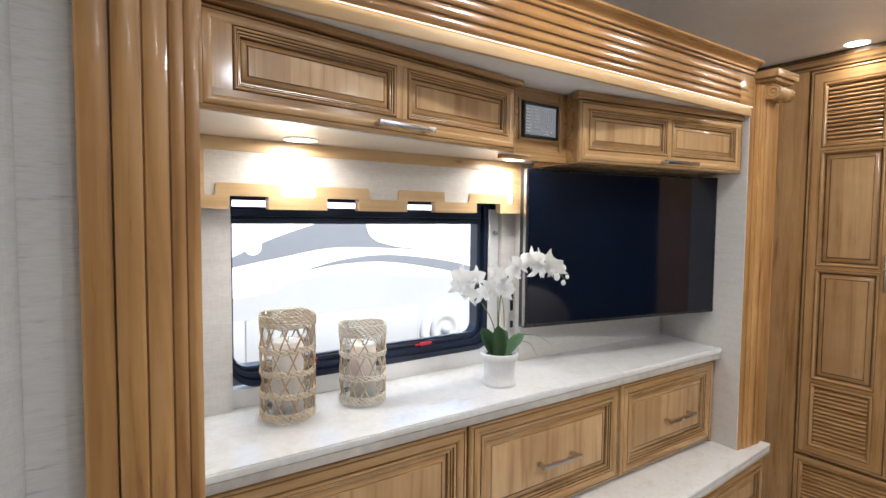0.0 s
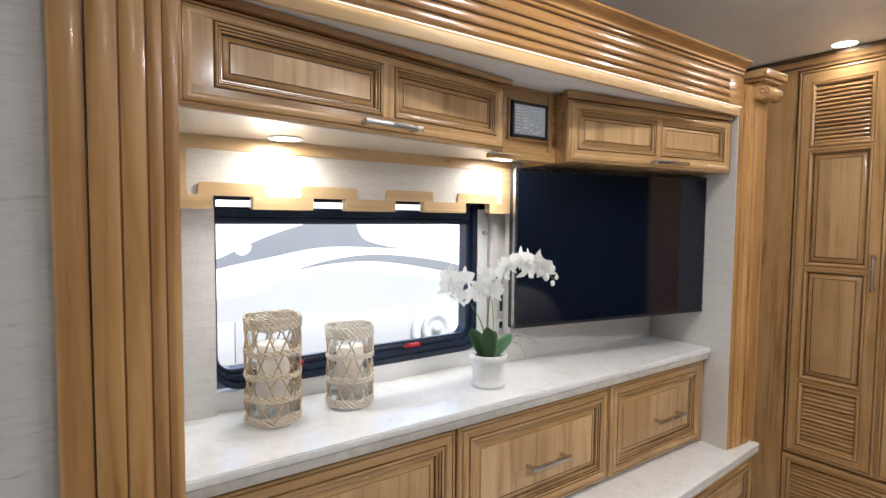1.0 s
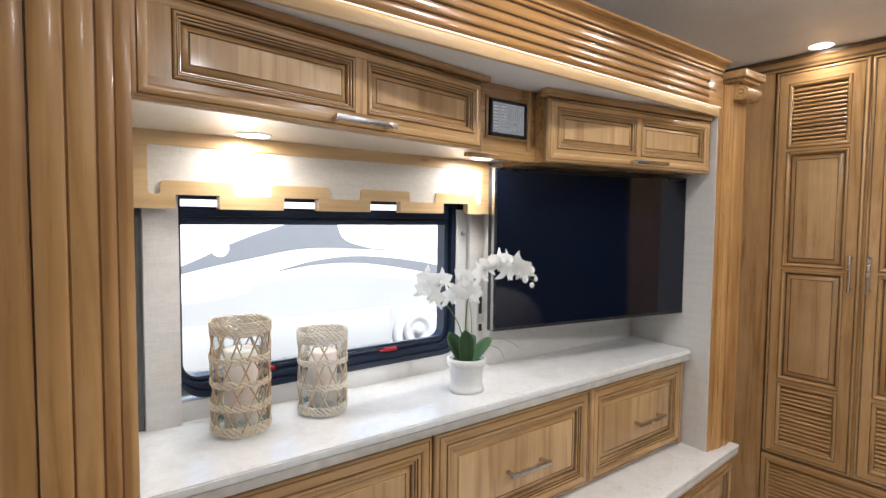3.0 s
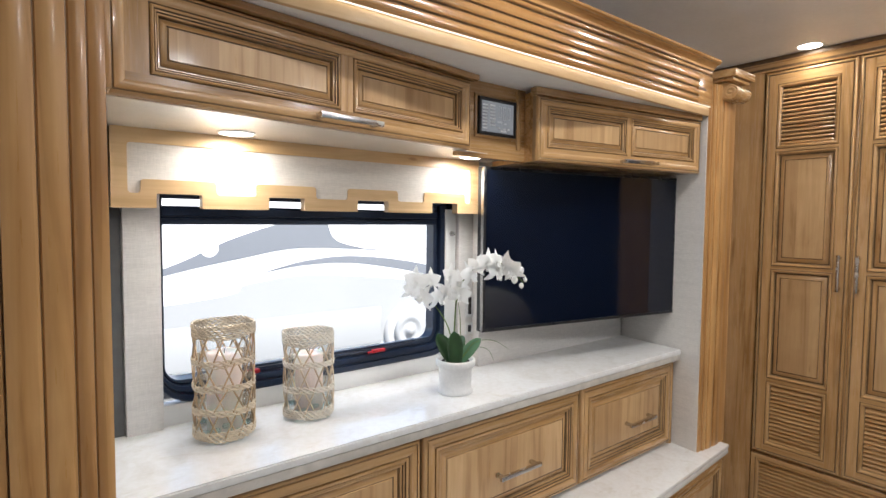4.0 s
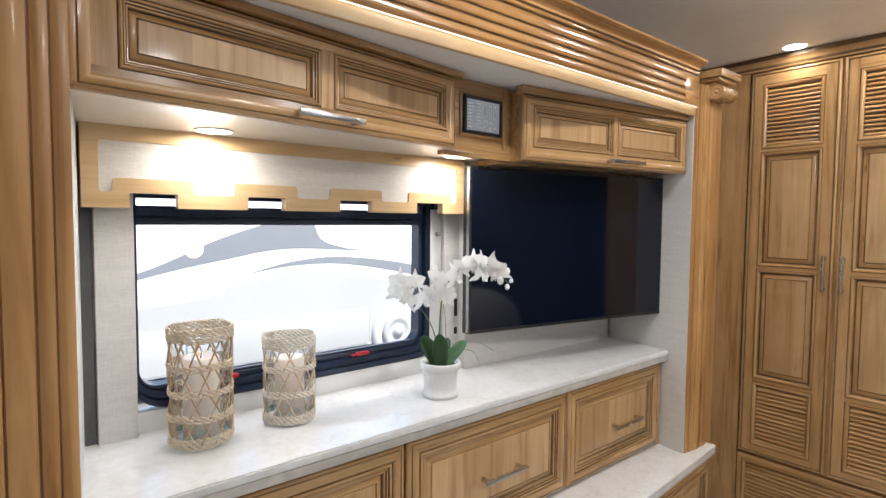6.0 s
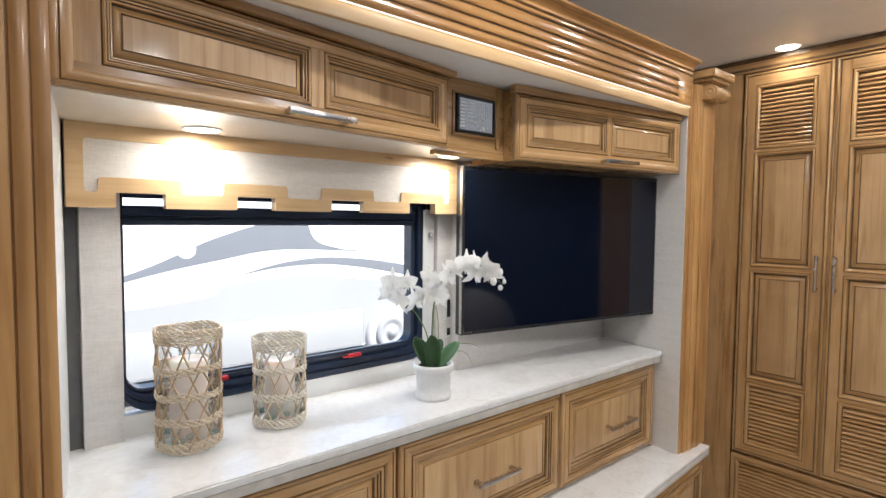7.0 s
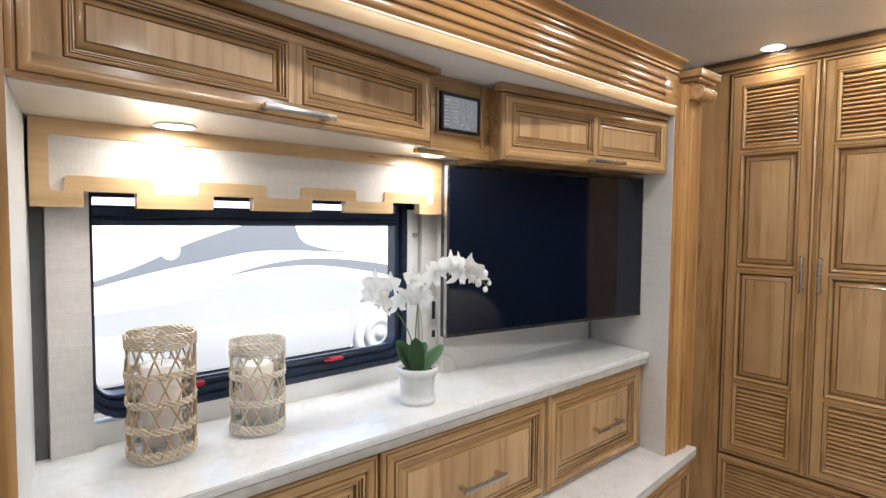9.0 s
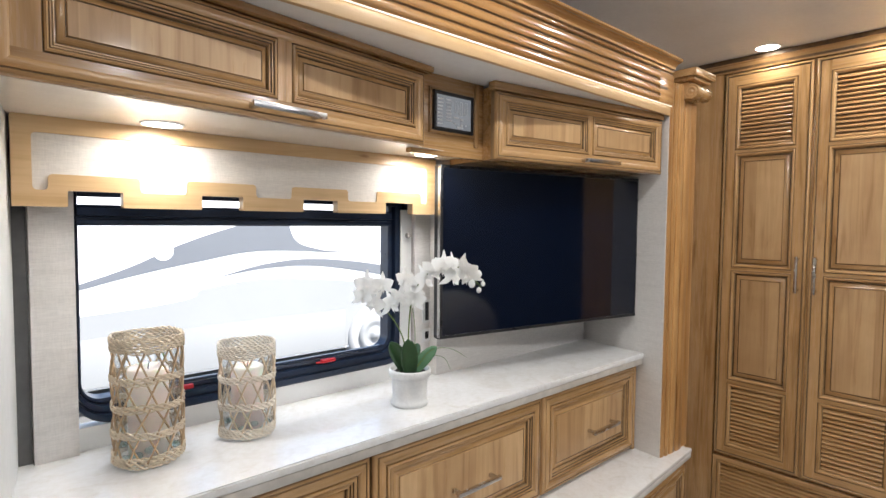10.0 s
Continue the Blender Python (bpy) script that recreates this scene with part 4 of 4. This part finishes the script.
blade(orchid, "leaf", off(0.008, 0.080), off(0.068, 0.146, 0.0), 0.004, 0.034, facing=TOWARD + Vector((0, 0, 0.6)), mat=plain("pale_leaf_green", (0.12, 0.26, 0.14), 0.3, coat=0.4))
blade(orchid, "leaf", off(0.004, 0.078, -0.02), off(0.020, 0.140, -0.05), 0.01, 0.034, leaf)


def curve(points, n=22):
    """A smooth line through the points (Catmull-Rom)."""
    p = [Vector(q) for q in points]
    p = [p[0] * 2 - p[1]] + p + [p[-1] * 2 - p[-2]]
    out = []
    for i in range(1, len(p) - 2):
        for k in range(n):
            t = k / n
            a, b, c, d = p[i - 1], p[i], p[i + 1], p[i + 2]
            out.append(0.5 * ((2 * b) + (c - a) * t + (2 * a - 5 * b + 4 * c - d) * t * t + (3 * b - a - 3 * c + d) * t ** 3))
    return out + [p[-2]]


stemA = curve([off(0.0, 0.08), off(-0.004, 0.19, 0.01), off(0.010, 0.290, 0.02), off(0.058, 0.346, 0.03), off(0.120, 0.352, 0.03), off(0.176, 0.304, 0.035)], 8)
stemB = curve([off(-0.006, 0.08), off(-0.016, 0.16, 0.0), off(-0.044, 0.220, 0.01), off(-0.086, 0.268, 0.02), off(-0.108, 0.298, 0.02)], 8)
stemC = curve([off(0.004, 0.08), off(0.012, 0.15, 0.0), off(0.010, 0.215, 0.0), off(0.0, 0.27, 0.0)], 8)
for s, rad in ((stemA, 0.0021), (stemB, 0.0020), (stemC, 0.0014)):
    part("stem", tube(bmesh.new(), s, rad, 7, taper=lambda u: 1 - 0.5 * u), stem_green, orchid)
for k, pts in enumerate(([off(0.01, 0.085), off(0.05, 0.135), off(0.10, 0.142), off(0.145, 0.118)], [off(0.01, 0.085), off(0.045, 0.120), off(0.085, 0.118), off(0.105, 0.085)])):
    part("air_root", tube(bmesh.new(), curve(pts, 8), 0.0011, 5, taper=lambda u: 1 - 0.6 * u), stem_green, orchid)


def flower(at, face, size, roll):
    """Three sepals, two broad petals and a lip, facing a direction."""
    bm = bmesh.new()
    zax = Vector(face).normalized()
    xax = Vector((0, 0, 1)).cross(zax).normalized()
    yax = zax.cross(xax)
    m = Matrix((xax, yax, zax)).transposed()

    def leafy(angle, length, width, cup, lift):
        rows = []
        for i in range(7):
            u = i / 6
            w = width * math.sin(math.pi * (0.10 + 0.86 * u) ** 0.8) * 0.5
            row = []
            for s in (-1, -0.5, 0, 0.5, 1):
                p = Vector((s * w, u * length, lift + cup * u * u + 0.16 * w * s * s + 0.0012 * math.sin(9 * u + 4 * s)))
                p.rotate(Euler((0, 0, radians(angle + roll))))
                row.append(bm.verts.new(Vector(at) + m @ p))
            rows.append(row)
        for A, B in zip(rows, rows[1:]):
            for k in range(4):
                bm.faces.new((A[k], A[k + 1], B[k + 1], B[k])).smooth = True

    for ang in (0, 128, -128):
        leafy(ang, size * 0.62, size * 0.27, -0.007, 0.0)
    for ang in (68, -68):
        leafy(ang, size * 0.54, size * 0.56, -0.003, 0.002)
    leafy(172, size * 0.34, size * 0.11, 0.013, 0.004)
    leafy(190, size * 0.32, size * 0.11, 0.012, 0.004)
    leafy(140, size * 0.16, size * 0.12, 0.010, 0.006)
    leafy(-140, size * 0.16, size * 0.12, 0.010, 0.006)
    return part("flower", bm, petal, orchid)


rf = random.Random(11)
BLOOMS = [(-0.108, 0.306, 0.03), (-0.068, 0.308, 0.035), (-0.116, 0.278, 0.03), (-0.086, 0.262, 0.035), (-0.050, 0.258, 0.02), (-0.026, 0.276, 0.02), (-0.014, 0.322, 0.03), (0.006, 0.302, 0.02), (0.010, 0.270, 0.03), (0.034, 0.322, 0.035),
          (0.052, 0.346, 0.03), (0.078, 0.356, 0.04), (0.100, 0.362, 0.045), (0.104, 0.332, 0.03), (0.126, 0.350, 0.03), (0.142, 0.338, 0.045)]
for r, z, t in BLOOMS:
    f = TOWARD + RIGHT * rf.uniform(-0.9, 0.9) + Vector((0, 0, rf.uniform(-0.5, 0.2)))
    flower(off(r, z, t), f, rf.uniform(0.050, 0.066), rf.uniform(-25, 25))
for r, z, s in ((0.168, 0.336, 0.0085), (0.152, 0.312, 0.0085), (0.180, 0.312, 0.0052), (0.170, 0.296, 0.0062)):
    b = lathe(bmesh.new(), [(0.0, -1.3 * s)] + [(s * math.cos(radians(t)), 1.25 * s * math.sin(radians(t))) for t in range(-60, 61, 20)] + [(0.0, 1.3 * s)], tuple(off(r, z, 0.035)), 14)
    part("bud", b, petal, orchid)

# ---- outside: a coach parked beside ----
structure("ground", box(-300, 300, -300, 300, -0.97, -0.87), tarmac, "grey tarmac of the yard", "ground")
coach = thing("parked_coach", "white motorhome with grey swooping stripes parked outside", "motorhome", pose(0, 6.0, -0.87))
part("body", box(-7.0, 7.5, 0.0, 2.5, 0.32, 3.35, 0.06), rv_white, coach)


def stripe(top, bottom, mat, name="stripe", y=-0.006):
    """A curved band between two lines of (x, z), drawn smoothly."""
    n = 14
    a, b = curve([(x, 0, z) for x, z in top], n), curve([(x, 0, z) for x, z in bottom], n)
    m = min(len(a), len(b))
    bm = bmesh.new()
    f = [[bm.verts.new((p.x, yy, p.z)) for p in (a[int(i * (len(a) - 1) / (m - 1))], b[int(i * (len(b) - 1) / (m - 1))])] for i in range(m) for yy in (y,)]
    for A, B in zip(f, f[1:]):
        bm.faces.new((A[0], A[1], B[1], B[0]))
    return part(name, bm, mat, coach)


G = 0.87
stripe([(-1.2, 0.25 + G), (0.5, 0.74 + G), (1.35, 1.10 + G), (2.1, 1.34 + G), (3.2, 1.62 + G)], [(-1.2, 0.20 + G), (0.5, 0.66 + G), (1.5, 0.86 + G), (2.3, 0.97 + G), (3.5, 0.915 + G)], rv_grey)
stripe([(1.75, 0.66 + G), (2.4, 0.80 + G), (3.2, 0.83 + G), (4.4, 0.66 + G), (5.6, 0.30 + G)], [(1.75, 0.655 + G), (2.4, 0.735 + G), (3.2, 0.72 + G), (4.4, 0.50 + G), (5.6, 0.15 + G)], rv_grey)
# white disc added to shape the half-moon notch in the stripe
sc = lathe(bmesh.new(), [(0.0, -0.010), (0.11, -0.010), (0.11, -0.002), (0.0, -0.002)], (1.10, 0, 1.00 + G), 28, "y")
for f in sc.faces:
    f.smooth = False
part("clearance_lamp", sc, rv_white, coach, "round white dot in the edge of the grey stripe")
stripe([(2.68, 1.36 + G), (2.80, 1.72 + G), (3.5, 1.95 + G), (5.5, 1.95 + G)], [(2.68, 1.36 + G), (2.80, 1.10 + G), (3.10, 0.985 + G), (3.6, 0.925 + G), (5.5, 0.90 + G)], rv_white, "stripe_edge", -0.010)
stripe([(-7, 0.05 + G), (0.5, 0.32 + G), (1.6, 0.52 + G), (2.6, 0.58 + G), (4.6, 0.36 + G), (7.4, 0.0 + G)], [(-7, -0.5 + G), (0.5, -0.5 + G), (1.6, -0.5 + G), (2.6, -0.5 + G), (4.6, -0.5 + G), (7.4, -0.5 + G)], rv_pale, "lower_band", -0.004)
for x0, x1 in ((-1.4, 0.985), (1.0, 3.6), (4.7, 6.0)):
    part("bay_door", box(x0, x1, -0.018, -0.006, 0.36, 0.92, 0.01), rv_pale, coach)
whl = part("wheel", lathe(bmesh.new(), [(0.26, -0.03), (0.36, -0.05), (0.45, -0.04), (0.47, 0.12), (0.26, 0.12)], (4.10, 0, 0.48), 40, "y"), tyre_mat, coach)
part("wheel_rim", lathe(bmesh.new(), [(0.0, -0.10), (0.07, -0.095), (0.08, -0.06), (0.16, -0.05), (0.19, -0.075), (0.28, -0.075), (0.28, 0.05), (0.0, 0.05)], (4.10, 0, 0.48), 32, "y"), rv_pale, whl)
